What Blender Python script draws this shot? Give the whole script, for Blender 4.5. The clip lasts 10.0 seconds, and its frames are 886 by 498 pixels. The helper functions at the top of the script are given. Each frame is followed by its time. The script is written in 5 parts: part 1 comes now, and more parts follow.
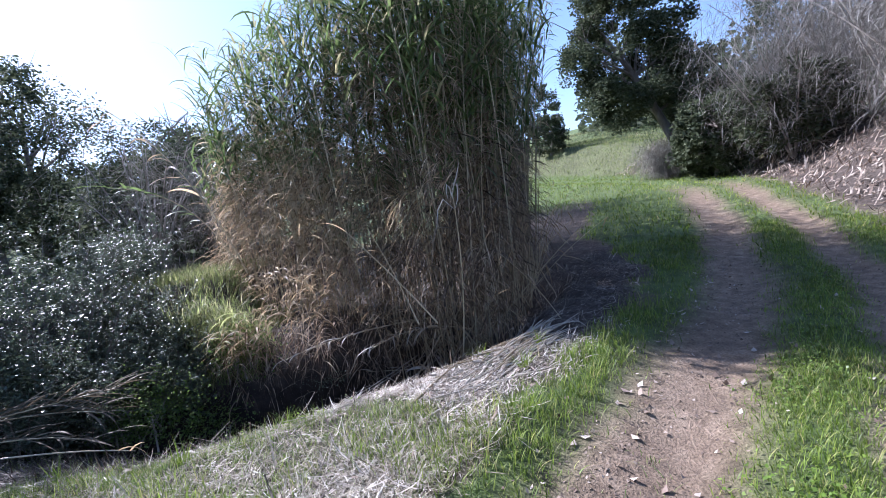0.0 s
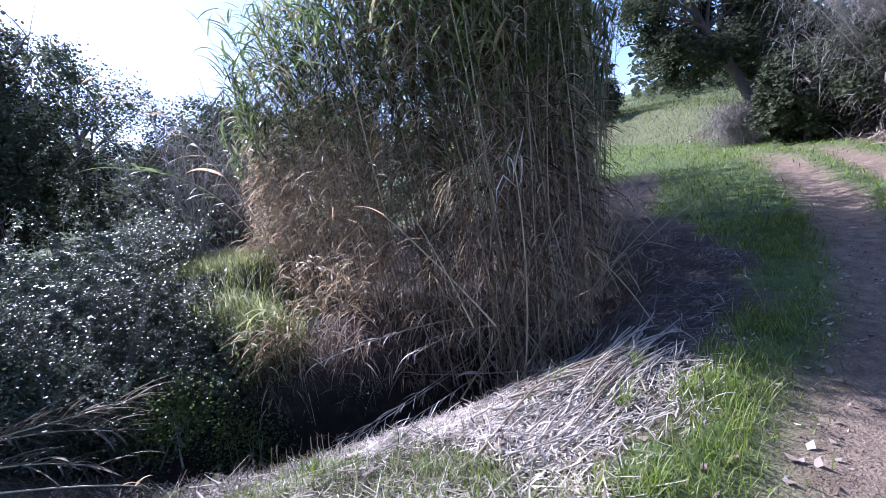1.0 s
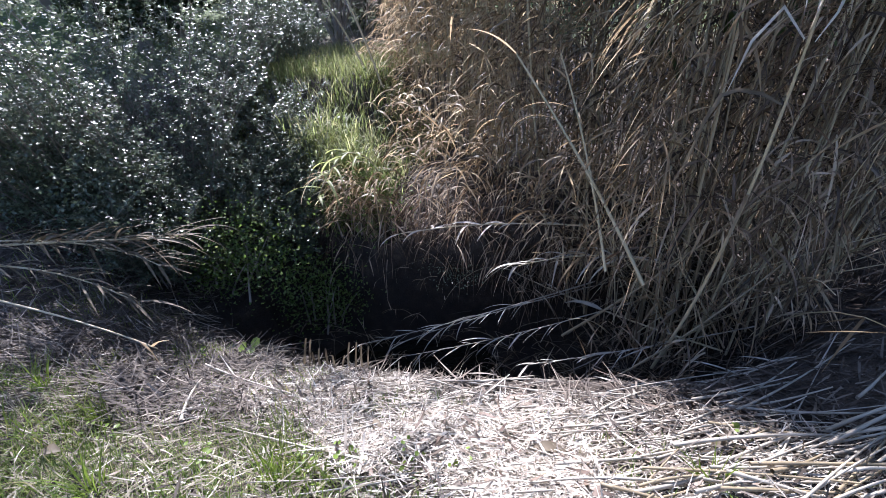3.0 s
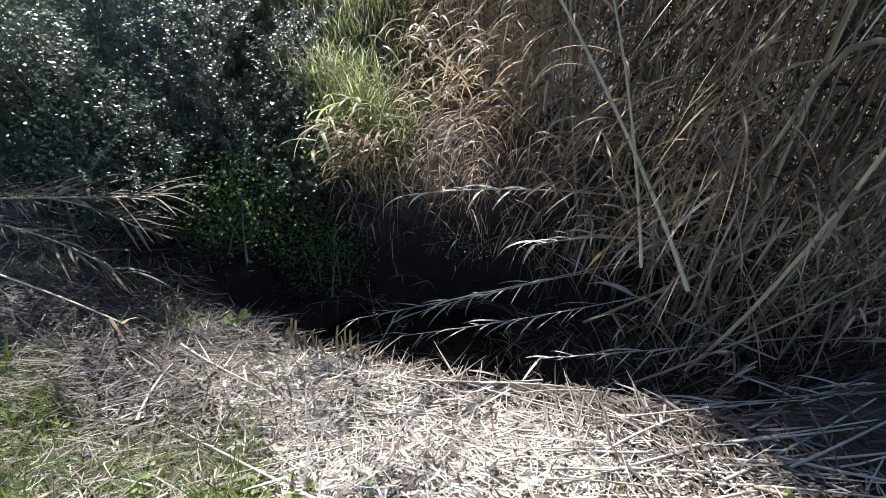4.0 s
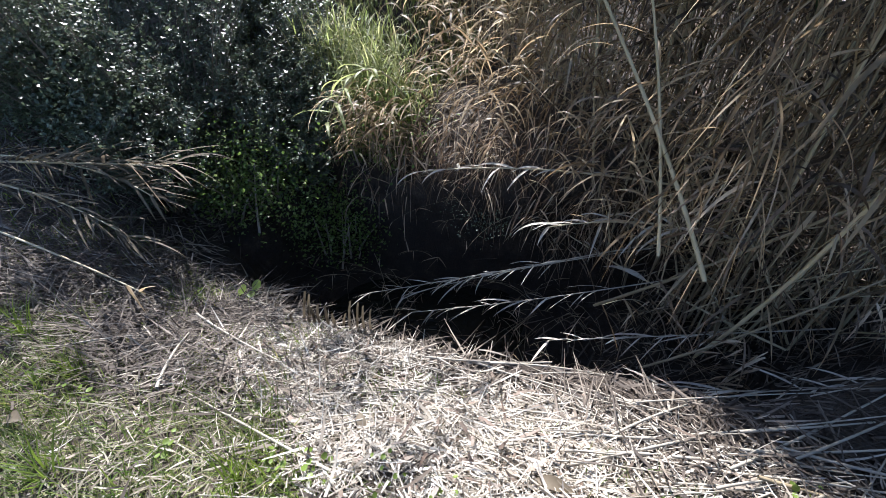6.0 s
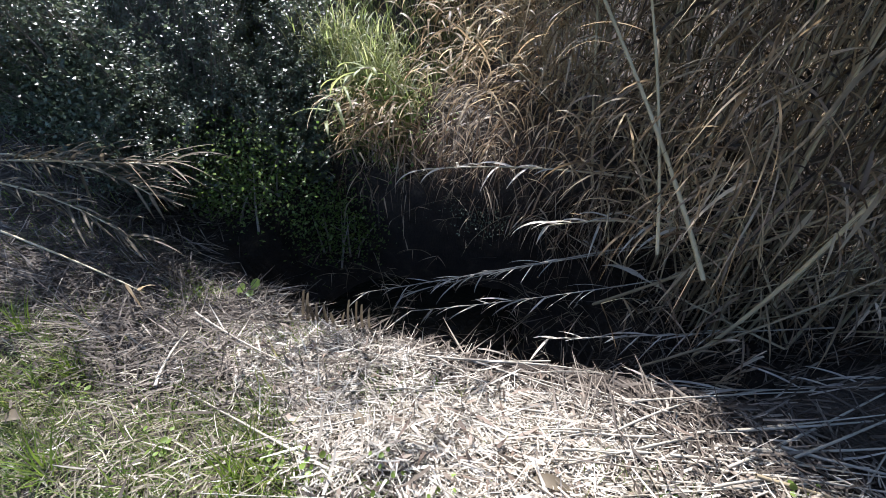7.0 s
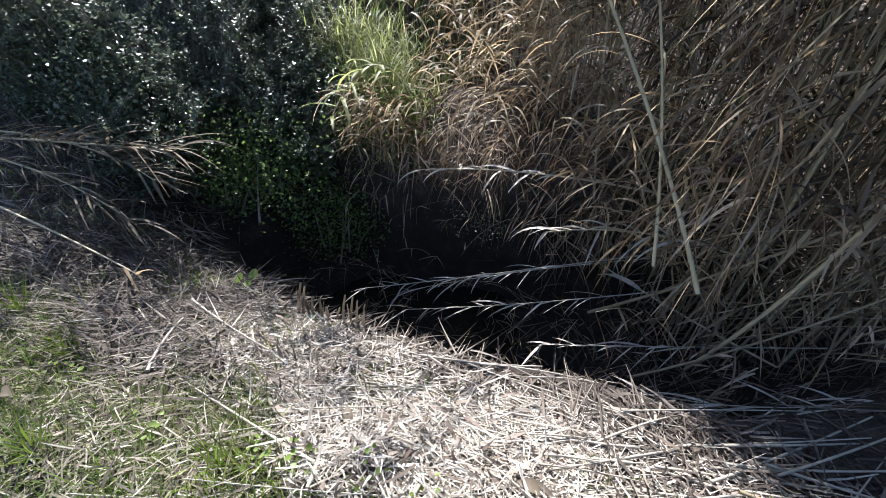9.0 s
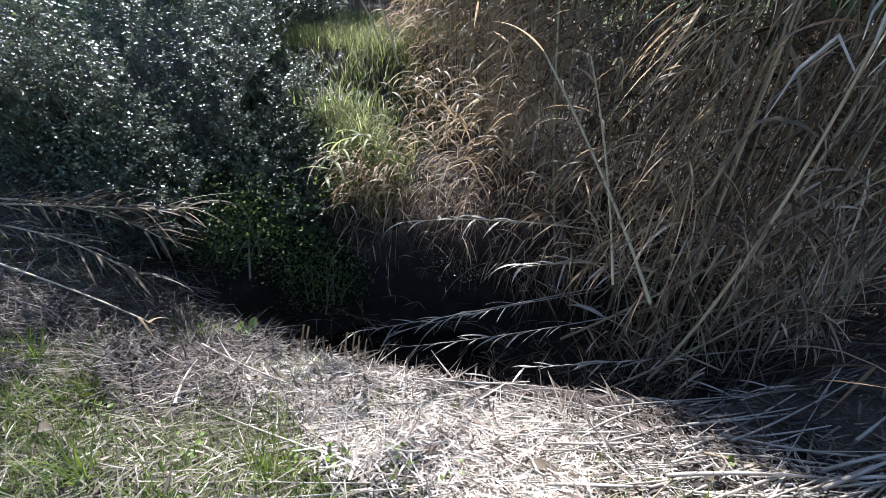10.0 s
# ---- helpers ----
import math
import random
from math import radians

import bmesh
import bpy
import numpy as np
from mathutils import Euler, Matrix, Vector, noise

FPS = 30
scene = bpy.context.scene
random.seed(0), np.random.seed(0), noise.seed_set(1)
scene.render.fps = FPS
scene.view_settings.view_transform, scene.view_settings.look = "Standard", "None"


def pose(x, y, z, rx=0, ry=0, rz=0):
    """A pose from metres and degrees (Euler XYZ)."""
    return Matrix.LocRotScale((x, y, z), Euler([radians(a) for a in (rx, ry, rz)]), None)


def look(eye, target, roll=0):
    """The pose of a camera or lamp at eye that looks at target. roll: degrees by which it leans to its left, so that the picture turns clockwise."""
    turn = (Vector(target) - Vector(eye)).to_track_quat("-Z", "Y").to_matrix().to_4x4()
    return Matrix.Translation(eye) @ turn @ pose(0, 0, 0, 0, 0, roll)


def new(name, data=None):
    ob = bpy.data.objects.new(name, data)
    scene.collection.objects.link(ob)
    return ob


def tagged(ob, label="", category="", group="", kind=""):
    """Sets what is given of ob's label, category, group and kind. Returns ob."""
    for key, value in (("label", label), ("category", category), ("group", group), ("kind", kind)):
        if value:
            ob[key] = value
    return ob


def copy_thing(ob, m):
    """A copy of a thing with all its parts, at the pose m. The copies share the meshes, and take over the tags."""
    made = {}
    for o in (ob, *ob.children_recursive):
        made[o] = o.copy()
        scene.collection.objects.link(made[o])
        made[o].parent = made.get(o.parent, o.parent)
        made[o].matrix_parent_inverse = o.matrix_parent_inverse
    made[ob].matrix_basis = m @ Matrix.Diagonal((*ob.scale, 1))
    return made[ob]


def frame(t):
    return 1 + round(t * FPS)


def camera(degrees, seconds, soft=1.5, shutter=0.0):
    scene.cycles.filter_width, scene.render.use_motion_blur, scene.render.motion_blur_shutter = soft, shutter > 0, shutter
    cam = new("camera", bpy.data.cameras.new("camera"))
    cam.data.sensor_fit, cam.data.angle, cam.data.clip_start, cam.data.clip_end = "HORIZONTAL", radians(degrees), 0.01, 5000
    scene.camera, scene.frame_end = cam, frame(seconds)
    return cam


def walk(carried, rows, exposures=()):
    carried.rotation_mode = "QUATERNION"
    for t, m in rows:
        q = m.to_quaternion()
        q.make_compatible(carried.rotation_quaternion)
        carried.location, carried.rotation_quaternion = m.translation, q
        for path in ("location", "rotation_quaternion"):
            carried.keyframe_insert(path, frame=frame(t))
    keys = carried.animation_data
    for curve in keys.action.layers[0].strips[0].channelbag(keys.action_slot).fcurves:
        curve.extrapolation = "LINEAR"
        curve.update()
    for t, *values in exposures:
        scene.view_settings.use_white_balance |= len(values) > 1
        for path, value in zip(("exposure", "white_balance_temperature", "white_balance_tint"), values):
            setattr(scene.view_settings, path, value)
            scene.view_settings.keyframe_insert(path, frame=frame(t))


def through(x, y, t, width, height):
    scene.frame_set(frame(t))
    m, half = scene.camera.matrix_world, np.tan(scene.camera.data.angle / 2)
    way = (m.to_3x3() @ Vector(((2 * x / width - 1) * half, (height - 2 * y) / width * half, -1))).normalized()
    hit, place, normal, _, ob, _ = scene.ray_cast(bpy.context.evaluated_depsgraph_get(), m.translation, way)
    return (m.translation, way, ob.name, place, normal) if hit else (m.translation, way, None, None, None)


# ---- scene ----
# ---- camera and walk ----
cam = camera(92.0, 10.0, soft=0.8)
PATH = [
    (0.0, 0.006, -0.084, 1.504, 84.73, 7.98, -4.18),
    (0.5, -0.097, 0.390, 1.529, 84.50, 7.29, 1.33),
    (1.0, -0.092, 0.830, 1.575, 82.11, 8.91, 1.36),
    (1.5, 0.019, 1.272, 1.587, 81.44, 4.20, 10.00),
    (2.0, 0.008, 1.684, 1.589, 78.73, 2.32, 16.39),
    (2.5, -0.005, 2.058, 1.625, 70.54, 2.40, 20.14),
    (2.7, 0.001, 2.206, 1.706, 65.40, 2.18, 22.11),
    (3.8, -0.089, 3.047, 1.686, 52.46, 3.51, 30.28),
    (4.0, -0.089, 3.050, 1.680, 50.80, 2.97, 30.17),
    (4.5, -0.125, 3.052, 1.697, 47.97, 1.60, 31.53),
    (5.0, -0.148, 3.040, 1.702, 48.05, 1.94, 31.74),
    (5.5, -0.149, 3.047, 1.709, 47.50, 1.98, 31.97),
    (7.0, -0.143, 3.057, 1.706, 47.06, 1.95, 32.06),
    (7.5, -0.137, 3.056, 1.710, 47.39, 1.98, 32.11),
    (8.0, -0.120, 3.056, 1.717, 47.61, 1.96, 32.40),
    (8.5, -0.116, 3.055, 1.724, 47.70, 1.73, 32.90),
    (9.0, -0.123, 3.062, 1.713, 47.14, -0.14, 34.25),
    (9.5, -0.145, 2.952, 1.742, 47.05, -2.00, 33.70),
    (10.0, -0.107, 2.585, 1.801, 56.21, -1.67, 27.73),
]
EXPOSURES = [(0.0, 1.35, 5450, 23), (1.0, 1.4, 5250, 30), (2.0, 1.6, 5300, 30), (2.5, 1.6, 5450, 27), (3.8, 1.45, 5900, 13), (9.5, 1.4, 5900, 13), (10.0, 1.4, 5700, 15)]
walk(cam, [(t, pose(x, y, z, rx, ry, rz)) for t, x, y, z, rx, ry, rz in PATH], EXPOSURES)

# ---- light: a low winter sun ahead and to the left, clear sky ----
SUN_LEFT, SUN_UP = 51.0, 40.5  # degrees left of +y, degrees above the horizon
sun_dir = Vector((-math.sin(radians(SUN_LEFT)) * math.cos(radians(SUN_UP)), math.cos(radians(SUN_LEFT)) * math.cos(radians(SUN_UP)), math.sin(radians(SUN_UP))))
world = bpy.data.worlds.new("sky")
scene.world = world
world.use_nodes = True
sky = world.node_tree.nodes.new("ShaderNodeTexSky")
sky.sky_type, sky.sun_disc = "NISHITA", False
sky.sun_elevation, sky.sun_rotation = radians(SUN_UP), radians(-SUN_LEFT)
sky.altitude, sky.air_density, sky.dust_density = 50, 1.0, 0.6
world.node_tree.links.new(sky.outputs[0], world.node_tree.nodes["Background"].inputs["Color"])
world.node_tree.nodes["Background"].inputs["Strength"].default_value = 0.10
sun = new("sun", bpy.data.lights.new("sun", "SUN"))
sun.data.energy, sun.data.angle, sun.data.color = 5.0, radians(0.5), (1.0, 0.96, 0.90)
sun.matrix_world = look((0, 0, 30), Vector((0, 0, 30)) - sun_dir)

# ---- materials ----
def ramp(nt, fac, stops):
    node = nt.nodes.new("ShaderNodeValToRGB")
    el = node.color_ramp.elements
    el[0].position, el[0].color = stops[0][0], (*stops[0][1], 1)
    el[1].position, el[1].color = stops[-1][0], (*stops[-1][1], 1)
    for p, c in stops[1:-1]:
        e = el.new(p)
        e.color = (*c, 1)
    nt.links.new(fac, node.inputs["Fac"])
    return node.outputs["Color"]


def mix_rgb(nt, kind, fac, a, b):
    m = nt.nodes.new("ShaderNodeMix")
    m.data_type, m.blend_type = "RGBA", kind
    for value, socket in ((fac, m.inputs[0]), (a, m.inputs[6]), (b, m.inputs[7])):
        if isinstance(value, (int, float)):
            socket.default_value = value
        elif isinstance(value, tuple):
            socket.default_value = (*value, 1)
        else:
            nt.links.new(value, socket)
    return m.outputs[2]


def noise_tex(nt, scale, detail=4, rough=0.6, coord="Object"):
    tc = nt.nodes.new("ShaderNodeTexCoord")
    n = nt.nodes.new("ShaderNodeTexNoise")
    n.inputs["Scale"].default_value, n.inputs["Detail"].default_value, n.inputs["Roughness"].default_value = scale, detail, rough
    nt.links.new(tc.outputs[coord], n.inputs["Vector"])
    return n.outputs["Fac"]


def leafy(name, stops, through=0.35, rough=0.5, grain=9.0, gloss=0.4, patch=0.5):
    """Leaves, blades and straw: each piece has its own tint, with blotches along it; light comes through."""
    m = bpy.data.materials.new(name)
    m.use_nodes = True
    nt = m.node_tree
    bsdf, out = nt.nodes["Principled BSDF"], nt.nodes["Material Output"]
    geo = nt.nodes.new("ShaderNodeNewGeometry")
    col = ramp(nt, geo.outputs["Random Per Island"], stops)
    blot = ramp(nt, noise_tex(nt, grain), [(0.3, (0.55, 0.52, 0.48)), (0.7, (1.15, 1.15, 1.15))])
    big = ramp(nt, noise_tex(nt, patch, 3), [(0.35, (0.72, 0.72, 0.72)), (0.65, (1.15, 1.15, 1.15))])
    col = mix_rgb(nt, "MULTIPLY", 0.8, col, blot)
    col = mix_rgb(nt, "MULTIPLY", 0.8, col, big)
    nt.links.new(col, bsdf.inputs["Base Color"])
    bsdf.inputs["Roughness"].default_value = rough
    bsdf.inputs["Specular IOR Level"].default_value = gloss
    tr = nt.nodes.new("ShaderNodeBsdfTranslucent")
    nt.links.new(col, tr.inputs["Color"])
    mx = nt.nodes.new("ShaderNodeMixShader")
    mx.inputs[0].default_value = through
    nt.links.new(bsdf.outputs[0], mx.inputs[1])
    nt.links.new(tr.outputs[0], mx.inputs[2])
    nt.links.new(mx.outputs[0], out.inputs["Surface"])
    return m


def solid(name, stops, rough=0.8, grain=12.0, bump=0.3, stretch=(1, 1, 1)):
    """Bark, cane and stone."""
    m = bpy.data.materials.new(name)
    m.use_nodes = True
    nt = m.node_tree
    bsdf = nt.nodes["Principled BSDF"]
    tc, mp = nt.nodes.new("ShaderNodeTexCoord"), nt.nodes.new("ShaderNodeMapping")
    mp.inputs["Scale"].default_value = stretch
    nt.links.new(tc.outputs["Object"], mp.inputs["Vector"])
    n = nt.nodes.new("ShaderNodeTexNoise")
    n.inputs["Scale"].default_value, n.inputs["Detail"].default_value = grain, 6
    nt.links.new(mp.outputs[0], n.inputs["Vector"])
    geo = nt.nodes.new("ShaderNodeNewGeometry")
    add = nt.nodes.new("ShaderNodeMath")
    add.operation = "MULTIPLY_ADD"
    nt.links.new(geo.outputs["Random Per Island"], add.inputs[0])
    add.inputs[1].default_value = 0.5
    nt.links.new(n.outputs["Fac"], add.inputs[2])
    col = ramp(nt, add.outputs[0], stops)
    nt.links.new(col, bsdf.inputs["Base Color"])
    bsdf.inputs["Roughness"].default_value = rough
    b = nt.nodes.new("ShaderNodeBump")
    b.inputs["Strength"].default_value, b.inputs["Distance"].default_value = bump, 0.01
    nt.links.new(n.outputs["Fac"], b.inputs["Height"])
    nt.links.new(b.outputs[0], bsdf.inputs["Normal"])
    return m


REED_DRY = leafy("reed_leaf_dry", [(0.0, (0.11, 0.078, 0.045)), (0.35, (0.38, 0.275, 0.16)), (0.7, (0.66, 0.51, 0.32)), (1.0, (0.82, 0.70, 0.50))], 0.62, grain=5.0)
REED_GREEN = leafy("reed_leaf_green", [(0.0, (0.06, 0.10, 0.035)), (0.4, (0.12, 0.18, 0.06)), (0.75, (0.20, 0.27, 0.10)), (1.0, (0.50, 0.45, 0.25))], 0.5, 0.4)
REED_BROWN = leafy("reed_leaf_brown", [(0.0, (0.07, 0.047, 0.031)), (0.4, (0.24, 0.165, 0.108)), (0.7, (0.45, 0.335, 0.225)), (1.0, (0.74, 0.60, 0.43))], 0.35, grain=5.0)
# darkened copy of the dead reed leaf, with the thicket's inner shade coloured in
REED_SHADED = leafy("reed_leaf_shaded", [(0.0, (0.035, 0.024, 0.016)), (0.6, (0.11, 0.078, 0.052)), (1.0, (0.26, 0.19, 0.128))], 0.15, grain=5.0)
CANE = solid("reed_cane", [(0.25, (0.20, 0.17, 0.09)), (0.6, (0.40, 0.33, 0.19)), (1.1, (0.55, 0.47, 0.31))], 0.5, 6, 0.15, (1, 1, 0.3))
YOUNG = leafy("young_reed", [(0.0, (0.18, 0.23, 0.07)), (0.5, (0.32, 0.37, 0.13)), (0.85, (0.47, 0.48, 0.22)), (1.0, (0.66, 0.60, 0.36))], 0.6, 0.5)
STRAW = leafy("straw", [(0.0, (0.09, 0.068, 0.047)), (0.25, (0.36, 0.31, 0.24)), (0.6, (0.62, 0.56, 0.465)), (1.0, (0.82, 0.77, 0.68))], 0.12, 0.6)
FROND = leafy("withered_frond", [(0.0, (0.09, 0.068, 0.045)), (0.5, (0.20, 0.16, 0.11)), (0.9, (0.33, 0.28, 0.20)), (1.0, (0.26, 0.27, 0.13))], 0.3, 0.6, gloss=0.2)
LITTER = leafy("grey_litter", [(0.0, (0.055, 0.042, 0.033)), (0.6, (0.15, 0.12, 0.095)), (0.9, (0.29, 0.24, 0.19)), (1.0, (0.52, 0.46, 0.38))], 0.1, 0.7)
HAY = leafy("hay", [(0.0, (0.12, 0.095, 0.062)), (0.5, (0.33, 0.285, 0.195)), (1.0, (0.60, 0.55, 0.42))], 0.2, 0.6)
CRUMB = leafy("earth_crumb", [(0.0, (0.07, 0.05, 0.037)), (0.6, (0.19, 0.14, 0.105)), (0.9, (0.33, 0.26, 0.20)), (1.0, (0.50, 0.42, 0.33))], 0.0, 0.9)
GRASS = leafy("grass", [(0.0, (0.10, 0.155, 0.02)), (0.5, (0.20, 0.295, 0.042)), (0.85, (0.33, 0.42, 0.08)), (1.0, (0.52, 0.46, 0.20))], 0.5, 0.5)
BANK_GRASS = leafy("bank_grass", [(0.0, (0.11, 0.18, 0.035)), (0.5, (0.20, 0.30, 0.065)), (0.8, (0.34, 0.40, 0.12)), (1.0, (0.55, 0.50, 0.28))], 0.45, 0.5)
MEADOW = leafy("meadow_grass", [(0.0, (0.17, 0.21, 0.07)), (0.5, (0.29, 0.33, 0.13)), (0.85, (0.44, 0.44, 0.20)), (1.0, (0.56, 0.50, 0.28))], 0.5, 0.5)
SHRUB = leafy("shrub_leaf", [(0.0, (0.06, 0.085, 0.05)), (0.6, (0.11, 0.145, 0.085)), (1.0, (0.20, 0.245, 0.145))], 0.35, 0.4, gloss=0.8)
BRAMBLE = leafy("bramble_leaf", [(0.0, (0.10, 0.17, 0.035)), (0.6, (0.19, 0.29, 0.07)), (1.0, (0.33, 0.41, 0.16))], 0.55, 0.4)
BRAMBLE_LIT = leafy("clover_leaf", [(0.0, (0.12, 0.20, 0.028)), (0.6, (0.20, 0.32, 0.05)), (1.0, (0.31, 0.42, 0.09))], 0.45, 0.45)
OAK = leafy("oak_leaf", [(0.0, (0.05, 0.068, 0.036)), (0.6, (0.09, 0.112, 0.062)), (1.0, (0.16, 0.18, 0.105))], 0.35, 0.7, gloss=0.15)
TWIG = solid("twig", [(0.3, (0.12, 0.10, 0.08)), (0.7, (0.26, 0.22, 0.18)), (1.1, (0.36, 0.32, 0.27))], 0.8, 5, 0.1)
BARK = solid("bark", [(0.3, (0.05, 0.04, 0.03)), (0.6, (0.12, 0.10, 0.08)), (1.1, (0.22, 0.19, 0.16))], 0.9, 8, 0.6, (1, 1, 0.3))
STONE = solid("stone", [(0.3, (0.14, 0.12, 0.10)), (0.7, (0.26, 0.235, 0.205)), (1.2, (0.40, 0.37, 0.33))], 0.8, 18, 0.4)
PETAL = leafy("seed_fluff", [(0.0, (0.62, 0.58, 0.50)), (1.0, (0.80, 0.78, 0.72))], 0.3, 0.7)
STRAW_CANE = solid("cut_cane", [(0.25, (0.16, 0.13, 0.09)), (0.6, (0.31, 0.265, 0.20)), (1.1, (0.48, 0.43, 0.35))], 0.6, 8, 0.15)
BANK_LEAF = leafy("bank_leaf", [(0.0, (0.16, 0.11, 0.08)), (0.4, (0.34, 0.26, 0.20)), (0.8, (0.50, 0.42, 0.34)), (1.0, (0.62, 0.55, 0.47))], 0.1, 0.7)
PALE_TWIG = leafy("pale_twig", [(0.0, (0.13, 0.12, 0.105)), (0.5, (0.26, 0.245, 0.22)), (1.0, (0.40, 0.38, 0.345))], 0.15, 0.8)
# darker cane: carries the thicket's inner shade in its colour, and serves weathered canes
OLD_SHADED_CANE = solid("old_shaded_cane", [(0.25, (0.08, 0.062, 0.038)), (0.6, (0.20, 0.155, 0.09)), (1.1, (0.34, 0.27, 0.165))], 0.6, 10, 0.2, (1, 1, 0.3))

# ---- mesh helpers ----
rng = np.random.default_rng(7)
UP = np.array((0.0, 0.0, 1.0))


def R(lo, hi, n):
    return rng.uniform(lo, hi, n)


def sheet(name, verts, quads, mats, index=None, parent=None, smooth=False):
    """One mesh object out of arrays of corners and four-cornered faces."""
    me = bpy.data.meshes.new(name)
    verts, quads = np.asarray(verts, np.float32), np.asarray(quads, np.int32)
    me.vertices.add(len(verts))
    me.vertices.foreach_set("co", verts.ravel())
    me.loops.add(quads.size)
    me.loops.foreach_set("vertex_index", quads.ravel())
    me.polygons.add(len(quads))
    me.polygons.foreach_set("loop_start", np.arange(len(quads), dtype=np.int32) * 4)
    for m in mats if isinstance(mats, (list, tuple)) else [mats]:
        me.materials.append(m)
    if index is not None:
        me.polygons.foreach_set("material_index", np.asarray(index, np.int32))
    if smooth:
        me.polygons.foreach_set("use_smooth", np.ones(len(quads), bool))
    me.update(calc_edges=True)
    ob = new(name, me)
    if parent is not None:
        ob.parent = parent
    return ob


def line(base, az, length, lean, curl, segs, bend=1.3):
    """Middle lines of bent blades: each starts at lean from upright, towards az, and bends on by curl."""
    base = np.asarray(base, float)
    n = len(base)
    az, length, lean, curl = [np.broadcast_to(np.asarray(v, float), (n,)) for v in (az, length, lean, curl)]
    s = (np.arange(segs) + 0.5) / segs
    th = lean[:, None] + curl[:, None] * s ** bend
    step = length[:, None] / segs
    d = np.stack([np.sin(th) * np.cos(az)[:, None], np.sin(th) * np.sin(az)[:, None], np.cos(th)], 2) * step[..., None]
    return np.concatenate([base[:, None], base[:, None] + np.cumsum(d, 1)], 1)


def blades(base, az, length, width, lean, curl, segs=4, twist=0.0, taper=(0.6, 1.0, 0.08), bend=1.3):
    """Flat bent blades. Returns corners and faces."""
    p = line(base, az, length, lean, curl, segs, bend)
    n = len(p)
    az = np.broadcast_to(np.asarray(az, float), (n,))
    width = np.broadcast_to(np.asarray(width, float), (n,))
    twist = np.broadcast_to(np.asarray(twist, float), (n,))
    s = np.linspace(0, 1, segs + 1)
    prof = np.interp(s, (0, 0.3, 1), taper)
    side = np.stack([-np.sin(az), np.cos(az), np.zeros(n)], 1)
    fwd = np.stack([np.cos(az), np.sin(az), np.zeros(n)], 1)
    tw = twist[:, None] * s[None]
    sv = side[:, None] * np.cos(tw)[..., None] + (fwd[:, None] * 0.7 + UP * 0.7) * np.sin(tw)[..., None]
    off = sv * (width[:, None] * prof[None])[..., None] * 0.5
    v = np.stack([p - off, p + off], 2).reshape(-1, 3)
    k = 2 * (segs + 1)
    q = np.array([(2 * i, 2 * i + 1, 2 * i + 3, 2 * i + 2) for i in range(segs)])
    return v, (np.arange(n)[:, None, None] * k + q[None]).reshape(-1, 4)


def tubes(p, r0, r1, sides=5):
    """Round stems along middle lines p (n, segs + 1, 3)."""
    p = np.asarray(p, float)
    n, m, _ = p.shape
    d = np.gradient(p, axis=1)
    d /= np.linalg.norm(d, axis=2, keepdims=True) + 1e-9
    ref = np.where(np.abs(d[..., 2:]) > 0.9, np.array((1.0, 0, 0)), UP)
    a = np.cross(d, ref)
    a /= np.linalg.norm(a, axis=2, keepdims=True) + 1e-9
    b = np.cross(d, a)
    r0, r1 = [np.broadcast_to(np.asarray(r, float), (n,)) for r in (r0, r1)]
    rad = r0[:, None] + (r1 - r0)[:, None] * np.linspace(0, 1, m)[None]
    ang = np.arange(sides) * 2 * np.pi / sides
    v = p[:, :, None] + rad[..., None, None] * (a[:, :, None] * np.cos(ang)[:, None] + b[:, :, None] * np.sin(ang)[:, None])
    q = [(i * sides + j, i * sides + (j + 1) % sides, (i + 1) * sides + (j + 1) % sides, (i + 1) * sides + j) for i in range(m - 1) for j in range(sides)]
    return v.reshape(-1, 3), (np.arange(n)[:, None, None] * m * sides + np.array(q)[None]).reshape(-1, 4)


def leaflets(c, size, narrow=0.5, flat=0.3):
    """Small pointed leaves at the points c, turned every way."""
    n = len(c)
    size = np.broadcast_to(np.asarray(size, float), (n,))
    a = rng.normal(size=(n, 3))
    a[:, 2] *= 0.7
    a /= np.linalg.norm(a, axis=1, keepdims=True)
    b = np.cross(a, rng.normal(size=(n, 3)) + UP * flat * 3)
    b /= np.linalg.norm(b, axis=1, keepdims=True) + 1e-9
    nn = np.cross(a, b)
    a, b, nn = a * size[:, None], b * (size * narrow)[:, None], nn * (size * 0.15)[:, None]
    v = np.stack([c - a * 0.5, c + b * 0.5 + nn, c + a * 0.5, c - b * 0.5 + nn], 1).reshape(-1, 3)
    return v, np.arange(n * 4).reshape(-1, 4)


def joined(*pieces):
    vs, qs, off = [], [], 0
    for v, q in pieces:
        vs.append(v)
        qs.append(q + off)
        off += len(v)
    return np.concatenate(vs), np.concatenate(qs)


def counts(*pieces):
    """Material index for joined pieces: the first gets 0, the next 1 and so on."""
    return np.concatenate([np.full(len(q), i) for i, (v, q) in enumerate(pieces)])


def bunch(n, centre, radius, clumps, spread):
    """Points in clumps inside a lumpy ellipsoid."""
    d = rng.normal(size=(clumps, 3))
    d /= np.linalg.norm(d, axis=1, keepdims=True)
    c = np.asarray(centre) + d * np.asarray(radius) * R(0.35, 1.0, clumps)[:, None] ** 0.5
    k = rng.integers(0, clumps, n)
    return c[k] + np.clip(rng.normal(size=(n, 3)), -1.5, 1.5) * spread * R(0.5, 1.3, clumps)[k][:, None]


